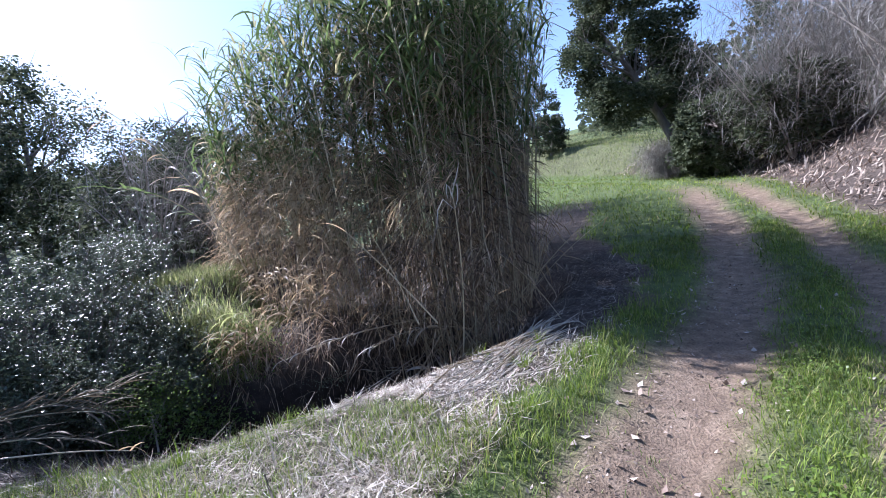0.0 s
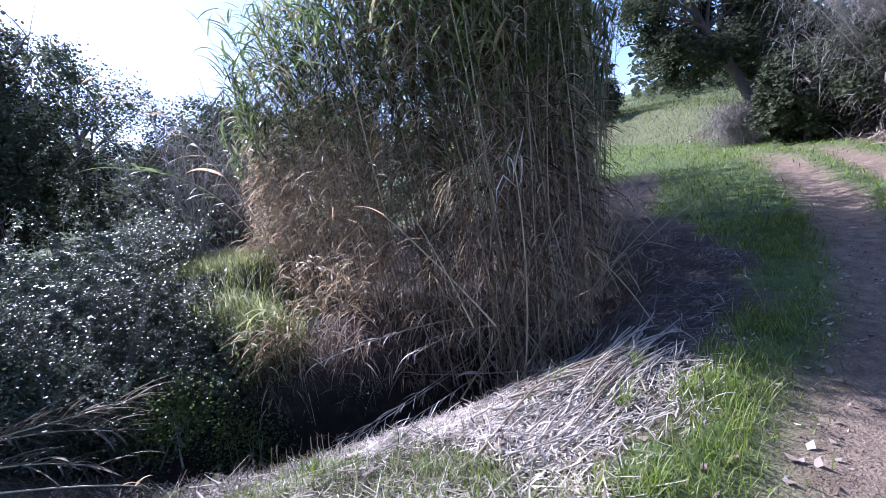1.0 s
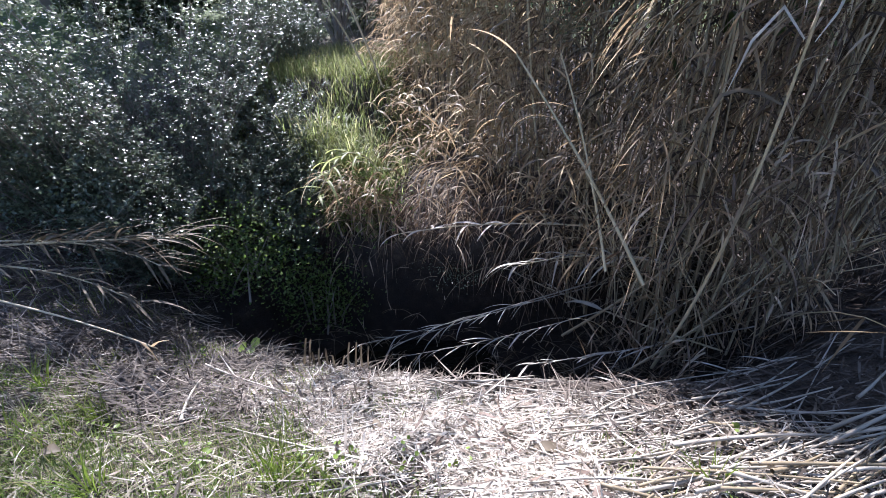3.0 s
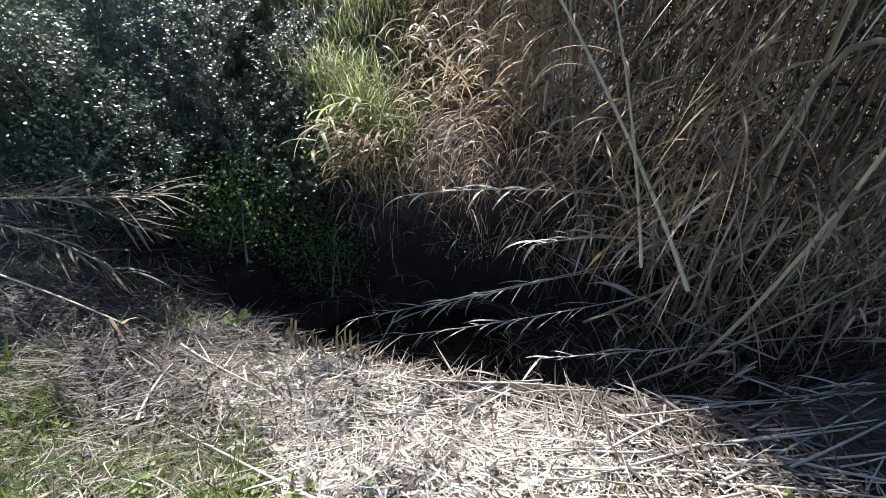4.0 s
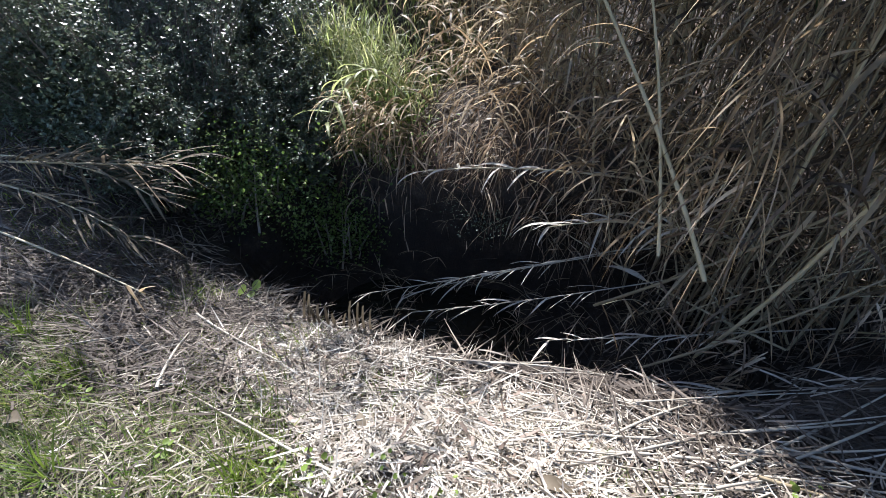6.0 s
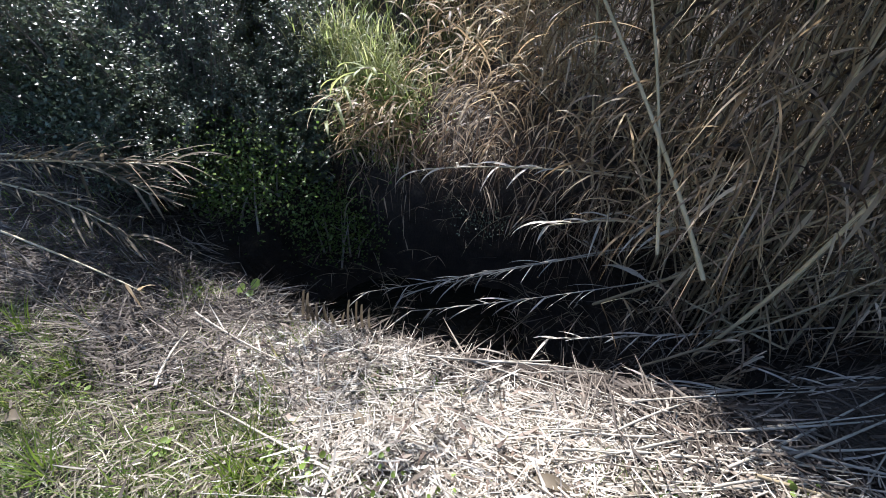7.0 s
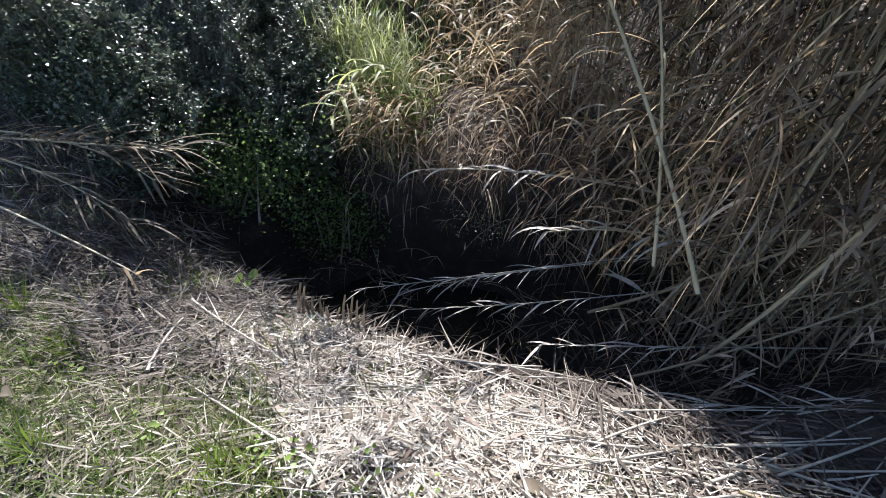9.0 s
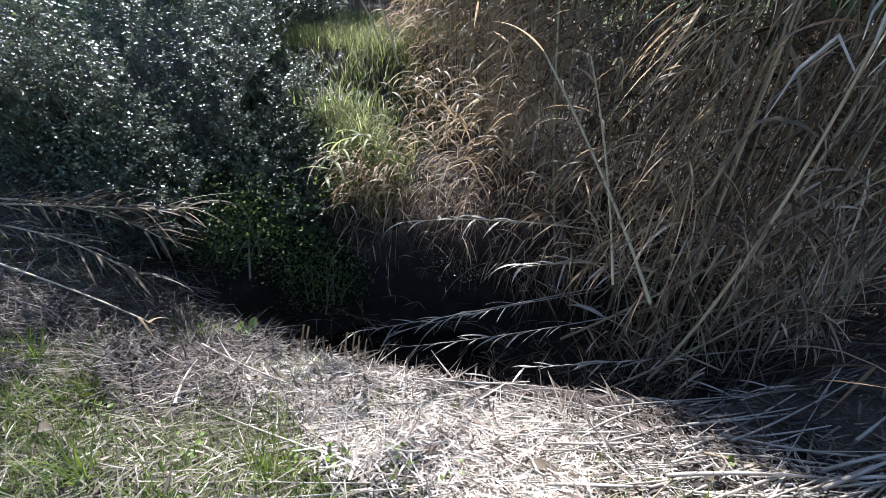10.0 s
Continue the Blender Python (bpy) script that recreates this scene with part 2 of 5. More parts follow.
# ---- lie of the land ----
# creek: middle line, depth, half width; crest: where the near bank begins to fall; track: middle of the left wheel rut
CREEK = np.array([(-7.0, 5.4, 0.3, 0.9), (-3.3, 4.9, 0.5, 0.75), (-2.5, 4.72, 1.3, 0.75), (-1.9, 4.7, 1.5, 0.78), (-1.35, 4.9, 1.5, 0.8), (-0.6, 5.15, 1.3, 0.9), (0.2, 5.35, 1.05, 1.1), (1.2, 6.2, 0.5, 1.1), (1.7, 7.6, 0.15, 1.1)])
CREST = np.array([(-7.0, 3.6), (-3.0, 2.85), (-2.17, 2.72), (-1.49, 2.85), (-0.76, 3.1), (0.15, 3.52), (1.2, 4.1), (2.2, 5.6), (2.6, 8.0)])
TRACK = np.array([(-5.0, -4.1), (0.95, 1.8), (1.77, 2.65), (2.7, 3.48), (4.05, 4.95), (6.35, 8.2), (9.25, 13.4), (10.1, 17.5), (9.9, 22.0), (8.7, 28.0), (4.5, 40.0), (-10.0, 90.0)])


def along(line_points, x, y):
    """Distance run along a bent line, and the signed distance from it (to its right: plus)."""
    best, run, off, start = None, None, None, 0.0
    for (x0, y0), (x1, y1) in zip(line_points[:-1], line_points[1:]):
        dx, dy = x1 - x0, y1 - y0
        L = math.hypot(dx, dy)
        s = np.clip(((x - x0) * dx + (y - y0) * dy) / L**2, 0, 1)
        d = np.hypot(x - x0 - s * dx, y - y0 - s * dy)
        side = np.where((x - x0) * dy - (y - y0) * dx > 0, 1.0, -1.0)
        if best is None:
            best, run, off = d, start + s * L, d * side
        else:
            nearer = d < best
            best, run, off = np.where(nearer, d, best), np.where(nearer, start + s * L, run), np.where(nearer, d * side, off)
        start += L
    return run, off


def smooth(a, b, x):
    t = np.clip((x - a) / (b - a), 0, 1)
    return t * t * (3 - 2 * t)


def track(x, y):
    """Metres along the dirt track, and across it (left wheel rut at 0, right rut at 1.2)."""
    u, v = along(TRACK, np.asarray(x, float), np.asarray(y, float))
    return u - 8.4, v


def lump(x, y, scale, seed=0.0):
    return (np.sin(x * scale * 1.3 + seed + 1.7 * np.sin(y * scale * 0.7 + seed)) + np.sin(y * scale * 1.1 - seed * 2 + 1.3 * np.sin(x * scale * 0.9)) + np.sin((x + y) * scale * 2.3 + seed) * 0.5) / 2.5


def height(x, y):
    x, y = np.asarray(x, float), np.asarray(y, float)
    u, v = track(x, y)
    far = np.maximum(0, (x - 1.0) * 0.56 + (y - 1.9) * 0.83 - 4)
    z = 0.13 * far * far / (far + 4)
    foot = 2.1
    z = z + 1.5 * smooth(foot, foot + 3.4, v) * smooth(-14, 2, u) + 1.5 * smooth(foot + 4, foot + 40, v)
    z = z + 0.08 * smooth(-0.4, -0.9, v) * smooth(-4.0, -1.6, v) - 0.06 * np.exp(-((v / 0.3) ** 2)) - 0.06 * np.exp(-(((v - 1.2) / 0.28) ** 2)) + 0.03 * np.exp(-(((v - 0.65) / 0.25) ** 2))
    # near bank and creek bed
    cut, beyond = np.zeros_like(z), np.zeros_like(z)
    for (x0, y0, d0, w0), (x1, y1, d1, w1) in zip(CREEK[:-1], CREEK[1:]):
        s = np.clip(((x - x0) * (x1 - x0) + (y - y0) * (y1 - y0)) / ((x1 - x0) ** 2 + (y1 - y0) ** 2), 0, 1)
        d = np.hypot(x - x0 - s * (x1 - x0), y - y0 - s * (y1 - y0))
        far_side = ((y - y0) * (x1 - x0) - (x - x0) * (y1 - y0)) > 0
        w = (w0 + (w1 - w0) * s) * np.where(far_side, 1.15, 1.0)
        cut = np.maximum(cut, (d0 + (d1 - d0) * s) * smooth(1.0, np.interp(x, (-0.9, 0.1), (0.62, 0.25)), d / w))
    _, q = along(CREST, x, y)
    slope = np.clip(-0.45 * q, 0, 0.62) * smooth(6.4, 5.0, y) * smooth(1.6, 0.9, x) * smooth(-6.5, -3.0, x)
    z = z - np.maximum(cut, slope)
    z = z + 0.85 * smooth(5.9, 7.1, y) * smooth(-2.4, -3.4, x) + 3.5 * smooth(-7, -25, x)
    near = np.exp(-np.hypot(x, y - 4) / 30)
    return z + near * (0.035 * lump(x, y, 2.1) + 0.02 * lump(x, y, 6.0, 2.0)) + (1 - near) * 0.5 * lump(x, y, 0.13)


def on_ground(x, y, lift=0.0):
    return np.stack([x, y, height(x, y) + lift], 1)


def spaced(*runs):
    return np.unique(np.concatenate([np.linspace(a, b, n) for a, b, n in runs]).round(4))


gx = spaced((-900, -40, 10), (-40, -7, 34), (-7, 8, 188), (8, 30, 70), (30, 120, 40), (120, 900, 10))
gy = spaced((-600, -10, 10), (-10, 0.4, 24), (0.4, 8.5, 110), (8.5, 40, 90), (40, 160, 40), (160, 1200, 12))
GX, GY = np.meshgrid(gx, gy)
gv = np.stack([GX.ravel(), GY.ravel(), height(GX.ravel(), GY.ravel())], 1)
gi = np.arange(len(gv)).reshape(GX.shape)
gq = np.stack([gi[:-1, :-1], gi[:-1, 1:], gi[1:, 1:], gi[1:, :-1]], 2).reshape(-1, 4)
# ground cover, as three masks: bare earth, green, dry litter
def cover(x, y):
    u, v = track(x, y)
    wob = 0.18 * lump(x, y, 2.6, 1.0) + 0.1 * lump(x, y, 7.0)
    rut = np.maximum(np.exp(-(((v + 0.06 + wob * 0.5) / 0.46) ** 4)), np.exp(-(((v - 1.22 + wob * 0.5) / 0.34) ** 4))) * smooth(18, 13, u)
    hill = smooth(1.9, 2.5, v + wob) * smooth(14, 9, v) * (1 - 0.8 * smooth(14, 20, u))
    creek = smooth(-0.8, -1.15, v + wob + 0.3 * smooth(4.6, 6.0, y) + 1.8 * smooth(6.0, 11.0, y)) * smooth(-9, -6, x) * smooth(17, 13, y) * smooth(0.2, 1.8, y + 0.3 * np.maximum(0, x))
    return np.clip(rut, 0, 1), np.clip(1 - rut - hill - creek, 0, 1), np.clip(np.maximum(hill, creek), 0, 1)


ground_mat = bpy.data.materials.new("ground")
ground_mat.use_nodes = True
nt = ground_mat.node_tree
bs = nt.nodes["Principled BSDF"]
att = nt.nodes.new("ShaderNodeAttribute")
att.attribute_name = "cover"
sep = nt.nodes.new("ShaderNodeSeparateColor")
nt.links.new(att.outputs["Color"], sep.inputs[0])
n_fine, n_mid, n_big = noise_tex(nt, 60, 6), noise_tex(nt, 7, 6), noise_tex(nt, 0.9, 4)
earth = ramp(nt, n_mid, [(0.3, (0.15, 0.105, 0.068)), (0.5, (0.25, 0.182, 0.122)), (0.7, (0.35, 0.265, 0.185))])
turf = ramp(nt, n_mid, [(0.3, (0.05, 0.07, 0.02)), (0.55, (0.10, 0.15, 0.035)), (0.75, (0.17, 0.20, 0.07))])
dead = ramp(nt, n_mid, [(0.3, (0.04, 0.03, 0.024)), (0.55, (0.09, 0.07, 0.055)), (0.75, (0.19, 0.15, 0.12))])
col = mix_rgb(nt, "MIX", sep.outputs[1], earth, turf)
col = mix_rgb(nt, "MIX", sep.outputs[2], col, dead)
# mud below the rim, taken to near black: shade painted into the colour
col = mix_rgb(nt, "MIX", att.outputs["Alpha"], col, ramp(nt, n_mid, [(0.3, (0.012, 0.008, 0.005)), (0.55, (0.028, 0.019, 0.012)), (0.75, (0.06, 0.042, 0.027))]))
col = mix_rgb(nt, "MULTIPLY", 0.85, col, ramp(nt, n_fine, [(0.3, (0.5, 0.48, 0.45)), (0.7, (1.3, 1.3, 1.3))]))
col = mix_rgb(nt, "MULTIPLY", 0.6, col, ramp(nt, n_big, [(0.35, (0.75, 0.72, 0.7)), (0.65, (1.15, 1.15, 1.15))]))
nt.links.new(col, bs.inputs["Base Color"])
bs.inputs["Roughness"].default_value = 0.95
bump = nt.nodes.new("ShaderNodeBump")
bump.inputs["Strength"].default_value, bump.inputs["Distance"].default_value = 1.0, 0.03
nt.links.new(n_fine, bump.inputs["Height"])
nt.links.new(bump.outputs[0], bs.inputs["Normal"])

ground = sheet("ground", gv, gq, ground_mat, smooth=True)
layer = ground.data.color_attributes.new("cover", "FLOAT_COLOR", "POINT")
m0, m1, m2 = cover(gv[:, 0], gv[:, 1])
# alpha marks the low ground that gets the painted shade
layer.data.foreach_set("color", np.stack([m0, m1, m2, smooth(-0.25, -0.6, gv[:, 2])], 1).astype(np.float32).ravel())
tagged(ground, "earth ground with a rutted dirt track beside a creek cut", "ground", kind="structure")

# ---- water in the creek ----
water_mat = bpy.data.materials.new("creek_water")
water_mat.use_nodes = True
nt = water_mat.node_tree
bs = nt.nodes["Principled BSDF"]
bs.inputs["Base Color"].default_value = (0.012, 0.011, 0.008, 1)
bs.inputs["Roughness"].default_value, bs.inputs["IOR"].default_value = 0.12, 1.33
bump = nt.nodes.new("ShaderNodeBump")
bump.inputs["Strength"].default_value, bump.inputs["Distance"].default_value = 0.5, 0.02
nt.links.new(noise_tex(nt, 22, 3), bump.inputs["Height"])
nt.links.new(bump.outputs[0], bs.inputs["Normal"])
wx, wy = np.meshgrid(np.linspace(-3.0, -0.4, 28), np.linspace(4.2, 5.7, 16))
wv = np.stack([wx.ravel(), wy.ravel(), np.full(wx.size, -1.38)], 1)
wi = np.arange(wx.size).reshape(wx.shape)
water = sheet("water", wv, np.stack([wi[:-1, :-1], wi[:-1, 1:], wi[1:, 1:], wi[1:, :-1]], 2).reshape(-1, 4), water_mat)
tagged(water, "still dark water at the bottom of the creek", "water", kind="structure")

# ---- reed thicket ----
FRONT = ((-3.9, 8.6), (-3.3, 8.1), (-2.7, 7.6), (-2.0, 7.05), (-1.2, 6.47), (-0.5, 5.97), (0.1, 5.6), (0.6, 5.45), (1.2, 5.85), (1.8, 6.8), (2.15, 7.6), (2.4, 8.4))
FX, FY = [p[0] for p in FRONT], [p[1] for p in FRONT]


def in_thicket(n, depth, xlo=-3.8, xhi=2.25):
    """Points behind the front edge; the stand is thin at its creek end and deep towards the track."""
    x = xlo + (xhi - xlo) * rng.random(n) ** 0.75
    return x, np.interp(x, FX, FY) + depth * np.interp(x, (-3.8, -2.3, -1.5, -0.4, 0.6, 2.0), (0.3, 0.4, 0.5, 0.7, 1.1, 1.8)) * rng.random(n) ** 1.3


def tallness(x):
    return np.interp(x, (-3.9, -3.3, -2.6, -1.3, 0.2, 2.4), (3.0, 4.0, 4.7, 5.0, 5.3, 5.6))


def leaf_sizes(s, green, k):
    length = np.where(green, R(0.34, 0.66, k), R(0.3, 0.75, k)) * (1 - 0.2 * s)
    wid = np.where(green, R(0.024, 0.05, k), R(0.007, 0.026, k))
    lean0 = np.where(green, R(0.3, 0.9, k), R(0.9, 2.1, k))
    curl = np.where(green, R(0.6, 2.1, k), np.maximum(R(2.5, 3.08, k) - lean0, 0.1))
    return length, wid, lean0, curl, R(-1.4, 1.4, k) * np.where(green, 1, 2.5)


def canes(x, y, top, green_from, leaves, lean=0.16):
    """Stalks with alternate leaves: stalk tubes, dry leaves below, green leaves above."""
    n = len(x)
    b = on_ground(x, y, -0.05)
    L = top * R(0.8, 1.06, n) - b[:, 2]
    az, ln, cu = R(0, 2 * np.pi, n), R(0.0, lean, n), R(0.02, 0.3, n)
    p = line(b, az, L, ln, cu, 8)
    stalk = tubes(p, R(0.004, 0.010, n), 0.002, 5)
    k = n * leaves
    who = np.repeat(np.arange(n), leaves)
    s = np.clip(np.tile(((np.arange(leaves) + 0.5) / leaves) ** 0.8, n) + R(-0.02, 0.02, k), 0.03, 0.995)
    f = s * 8
    i = np.minimum(f.astype(int), 7)
    base = p[who, i] + (p[who, i + 1] - p[who, i]) * (f - i)[:, None]
    gf = np.broadcast_to(green_from, (n,))[who]
    green = (s + R(-0.14, 0.14, k)) > gf
    green, dry = green & (s > 0.2), ~green & (s > 0.2 * rng.random(k) + 0.05)
    laz = np.repeat(R(0, np.pi, n), leaves) + np.tile(np.arange(leaves) % 2 * np.pi, n) + R(-0.6, 0.6, k)
    ls = leaf_sizes(s, green, k)
    g = blades(base[green], laz[green], *[v[green] for v in ls[:4]], 5, ls[4][green])
    d = blades(base[dry], laz[dry], *[v[dry] for v in ls[:4]], 5, ls[4][dry])
    return stalk, d, g


x, y = in_thicket(125, 2.2, -3.8, -1.0)
mx, my = in_thicket(170, 2.6, -1.0, 0.5)
x, y = np.concatenate([x, mx]), np.concatenate([y, my])
rx, ry = in_thicket(330, 2.6, 0.4, 2.25)
x, y = np.concatenate([x, rx]), np.concatenate([y, ry])
bx = R(0.9, 2.4, 260)
x, y = np.concatenate([x, bx]), np.concatenate([y, np.interp(bx, FX, FY) + R(0.6, 6.5, 260)])
by = R(8.0, 18.5, 540)
bx = np.interp(by, (7.4, 10.8, 18.5), (2.15, 2.9, 4.2)) - 1.8 * rng.random(540) ** 1.5
x, y = np.concatenate([x, bx]), np.concatenate([y, by])
green_from = lambda v: np.interp(v, (-3.2, -1.8, -0.5), (0.72, 0.62, 0.5))
thin = x < -1.0
pieces = canes(x[thin], y[thin], tallness(x[thin]), green_from(x[thin]), 24)
tagged(sheet("reed_fringe", *joined(*pieces), [CANE, REED_DRY, REED_GREEN], counts(*pieces)), "thin sunlit fringe of the giant reed stand", "reeds", kind="stuff")
x, y = x[~thin], y[~thin]
back = y > 9.0
# the inner stand wears the darkened leaf and cane, so its shade is painted
pieces = canes(x[back], y[back], tallness(x[back]) * 1.05, green_from(x[back]), 13)
tagged(sheet("reed_thicket", *joined(*pieces), [OLD_SHADED_CANE, REED_SHADED, REED_GREEN], counts(*pieces)), "giant reed canes in the depth of the stand along the track", "reeds", kind="stuff")
x, y = x[~back], y[~back]
pieces = canes(x, y, tallness(x), green_from(x), 26)
tagged(sheet("reed_thicket", *joined(*pieces), [OLD_SHADED_CANE, REED_SHADED, REED_GREEN], counts(*pieces)), "dense stand of tall giant reed canes, dry below and green above", "reeds", kind="stuff")


# dead leaves on the face of the thicket: short hooked ones at the creek end, long limp strands towards the track
def on_face(n, xlo, xhi, zlo, zhi, out):
    x, y = in_thicket(n, 0.5, xlo, xhi)
    h = rng.random(n) ** 0.9
    y = y - out * (1 - h) ** 1.5 * R(0.2, 1.0, n) - R(0.0, 0.25, n)
    return np.stack([x, y, np.maximum(zlo + (zhi - zlo) * h * np.minimum(1, tallness(x) / 5.0) * R(0.85, 1.25, n), height(x, y) + 0.2) + 0.25 * lump(x, y, 6.0, 3.0)], 1)


base = on_face(4000, -3.7, -0.1, 0.0, 3.4, 0.75)
n = len(base)
lean = R(0.3, 1.3, n)
hooked = blades(base, R(-3.6, 0.3, n), R(0.18, 0.44, n), R(0.006, 0.020, n), lean, R(2.3, 3.0, n) - lean, 6, R(-2.5, 2.5, n), bend=0.8)
tagged(sheet("hooked_dead_leaves", *hooked, REED_DRY), "straw-coloured dead reed leaves curling down over the creek", "dead leaves", kind="stuff")


def hanks(origin, per, length, width, loose, drop=(1.3, 2.6), way=(-3.4, 0.2)):
    """Dead leaves that hang in hanks, each hank from one point with its own heading and length."""
    k = len(origin)
    who = np.repeat(np.arange(k), per)
    n = len(who)
    b = origin[who] + rng.normal(size=(n, 3)) * np.array((0.05, 0.05, 0.12)) * loose
    az = R(*way, k)[who] + rng.normal(size=n) * 0.8
    lean = R(*drop, n)
    return blades(b, az, R(*length, k)[who] * R(0.45, 1.1, n), R(*width, n), lean, np.maximum(R(2.75, 3.12, n) - lean, 0.05), 8, R(-5, 5, n), bend=0.75)


limp = hanks(on_face(150, -1.3, 1.7, 0.5, 4.0, 0.45), 17, (0.3, 0.72), (0.005, 0.019), 1.1, (0.5, 2.3))
tagged(sheet("limp_dead_leaves", *limp, REED_BROWN), "long brown dead reed leaves hanging in hanks", "dead leaves", kind="stuff")
low = hanks(on_face(34, -1.2, 1.3, -0.5, 0.7, 0.7), 12, (0.25, 0.6), (0.005, 0.018), 1.3)
tagged(sheet("low_dead_leaves", *low, REED_BROWN), "grey dead reed leaves sagging over the creek edge", "dead leaves", kind="stuff")
# green and half-dry leaves that close the crown of the stand
x, y = in_thicket(3600, 1.6, -3.4, 2.2)
base = np.stack([x, y - 0.1, tallness(x) * R(0.5, 0.98, len(x))], 1)
n = len(base)
crown = blades(base, R(0, 6.28, n), R(0.3, 0.6, n), R(0.018, 0.042, n), R(0.4, 1.2, n), R(0.8, 2.0, n), 5, R(-1.2, 1.2, n))
tagged(sheet("reed_crown_leaves", *crown, REED_GREEN), "arching green leaves in the crown of the reed stand", "reed leaves", kind="stuff")
n = 420
tongue = rng.random(n) < 0.6
base = np.where(tongue[:, None], np.stack([R(-2.3, -1.2, n), R(5.75, 6.3, n), R(-0.1, 1.0, n)], 1), np.stack([R(-2.65, -2.0, n), R(5.25, 5.65, n), R(-0.05, 0.42, n)], 1))
lean = R(0.4, 1.4, n)
clump = blades(base, R(-3.4, -0.2, n), R(0.2, 0.42, n), R(0.008, 0.022, n), lean, R(2.3, 3.0, n) - lean, 6, R(-2, 2, n), bend=0.8)
tagged(sheet("overhanging_leaves", *clump, REED_DRY), "clump of dry reed leaves overhanging the creek", "dead leaves", kind="stuff")
# sheaves of golden leaves that catch the sun
top = np.stack([R(-0.1, 0.25, 17), R(4.95, 5.3, 17), R(0.8, 1.75, 17)], 1)
gold = hanks(top, 10, (0.35, 0.8), (0.005, 0.015), 0.8, (0.9, 2.6), (-3.6, -1.4))
tagged(sheet("golden_leaf_sheaf", *gold, REED_DRY), "sheaf of long golden dead leaves lit by the sun", "dead leaves", kind="stuff")
x = R(-2.5, -0.4, 60)
y = np.interp(x, (-2.5, -1.4, -0.4), (5.4, 5.75, 5.8)) + R(-0.1, 0.15, 60)
curtain = hanks(np.stack([x, y, height(x, y) * 0.3 + R(-0.1, 0.2, 60)], 1), 11, (0.25, 0.6), (0.005, 0.016), 1.2)
tagged(sheet("leaf_curtain", *curtain, REED_BROWN), "brown dead leaves hanging over the far rim of the creek", "dead leaves", kind="stuff")
# leaves with a sheen at the wet far edge of the creek
c = np.array((-1.4, 5.5, -0.5)) + rng.normal(size=(260, 3)) * np.array((0.16, 0.1, 0.05))
tagged(sheet("wet_leaves", *leaflets(c, R(0.012, 0.03, 260), 0.5, 1.0), SHRUB), "small wet glossy leaves at the creek edge", "leaves", kind="stuff")

# thin dead canes that lean out of the face, each with a few limp leaves
n = 110
x, y = in_thicket(n, 0.5, -1.6, 2.1)
b = on_ground(x, y, 0.0) + np.stack([0 * x, R(-0.25, 0.1, n), R(0.0, 0.4, n)], 1)
p = line(b, R(-3.4, 0.3, n), R(0.7, 2.0, n), R(0.1, 0.8, n), R(0.0, 0.6, n), 6)
k = n * 6
wi, wj = np.repeat(np.arange(n), 6), rng.integers(2, 7, k)
limp = blades(p[wi, wj], R(0, 6.28, k), R(0.15, 0.4, k), R(0.008, 0.02, k), R(1.7, 2.6, k), R(0.3, 0.5, k), 4, R(-3, 3, k))
pieces = (tubes(p, R(0.003, 0.008, n), 0.002, 4), limp)
tagged(sheet("leaning_dead_canes", *joined(*pieces), [CANE, REED_DRY], counts(*pieces)), "thin dead canes leaning out of the reed thicket", "dead reeds", kind="stuff")


# thin twigs and dead stems that hang from the banks of the creek cut
n = 150
x, y = R(-2.6, 0.3, n), R(4.9, 5.9, n)
p = line(on_ground(x, y, 0.05), R(-2.6, -0.5, n), R(0.2, 0.75, n), R(0.4, 1.5, n), R(0.3, 1.6, n), 8)
k = n * 4
wi, wj = np.repeat(np.arange(n), 4), rng.integers(2, 9, k)
bits = blades(p[wi, wj], R(0, 6.28, k), R(0.05, 0.22, k), R(0.004, 0.014, k), R(0.8, 2.4, k), R(0.2, 0.9, k), 4, R(-2, 2, k))
pieces = (tubes(p, R(0.0015, 0.004, n), 0.001, 4), bits)
tagged(sheet("pit_twigs", *joined(*pieces), [OLD_SHADED_CANE, REED_BROWN], counts(*pieces)), "thin dead twigs hanging into the dark creek cut", "twigs", kind="stuff")


# single canes: a stalk and each leaf a mesh of its own
def bow(points, segs=10):
    """A smooth bow through a start, a middle and an end point."""
    a, m, c = [np.array(q, float) for q in points]
    ctrl = 2 * m - 0.5 * (a + c)
    t = np.linspace(0, 1, segs + 1)[:, None]
    return (1 - t) ** 2 * a + 2 * t * (1 - t) * ctrl + t * t * c


def strip(path, widths, across):
    """One leaf along a path, a little folded along its middle."""
    path = np.asarray(path, float)
    d = np.gradient(path, axis=0)
    side = np.cross(d, np.asarray(across, float))
    side /= np.linalg.norm(side, axis=1, keepdims=True) + 1e-9
    up = np.cross(side, d)
    up /= np.linalg.norm(up, axis=1, keepdims=True) + 1e-9
    w = np.asarray(widths)[:, None] * 0.5
    v = np.stack([path - side * w, path - up * w * 0.35, path + side * w], 1).reshape(-1, 3)
    q = [(3 * i + j, 3 * i + j + 1, 3 * i + j + 4, 3 * i + j + 3) for i in range(len(path) - 1) for j in (0, 1)]
    return v, np.array(q)


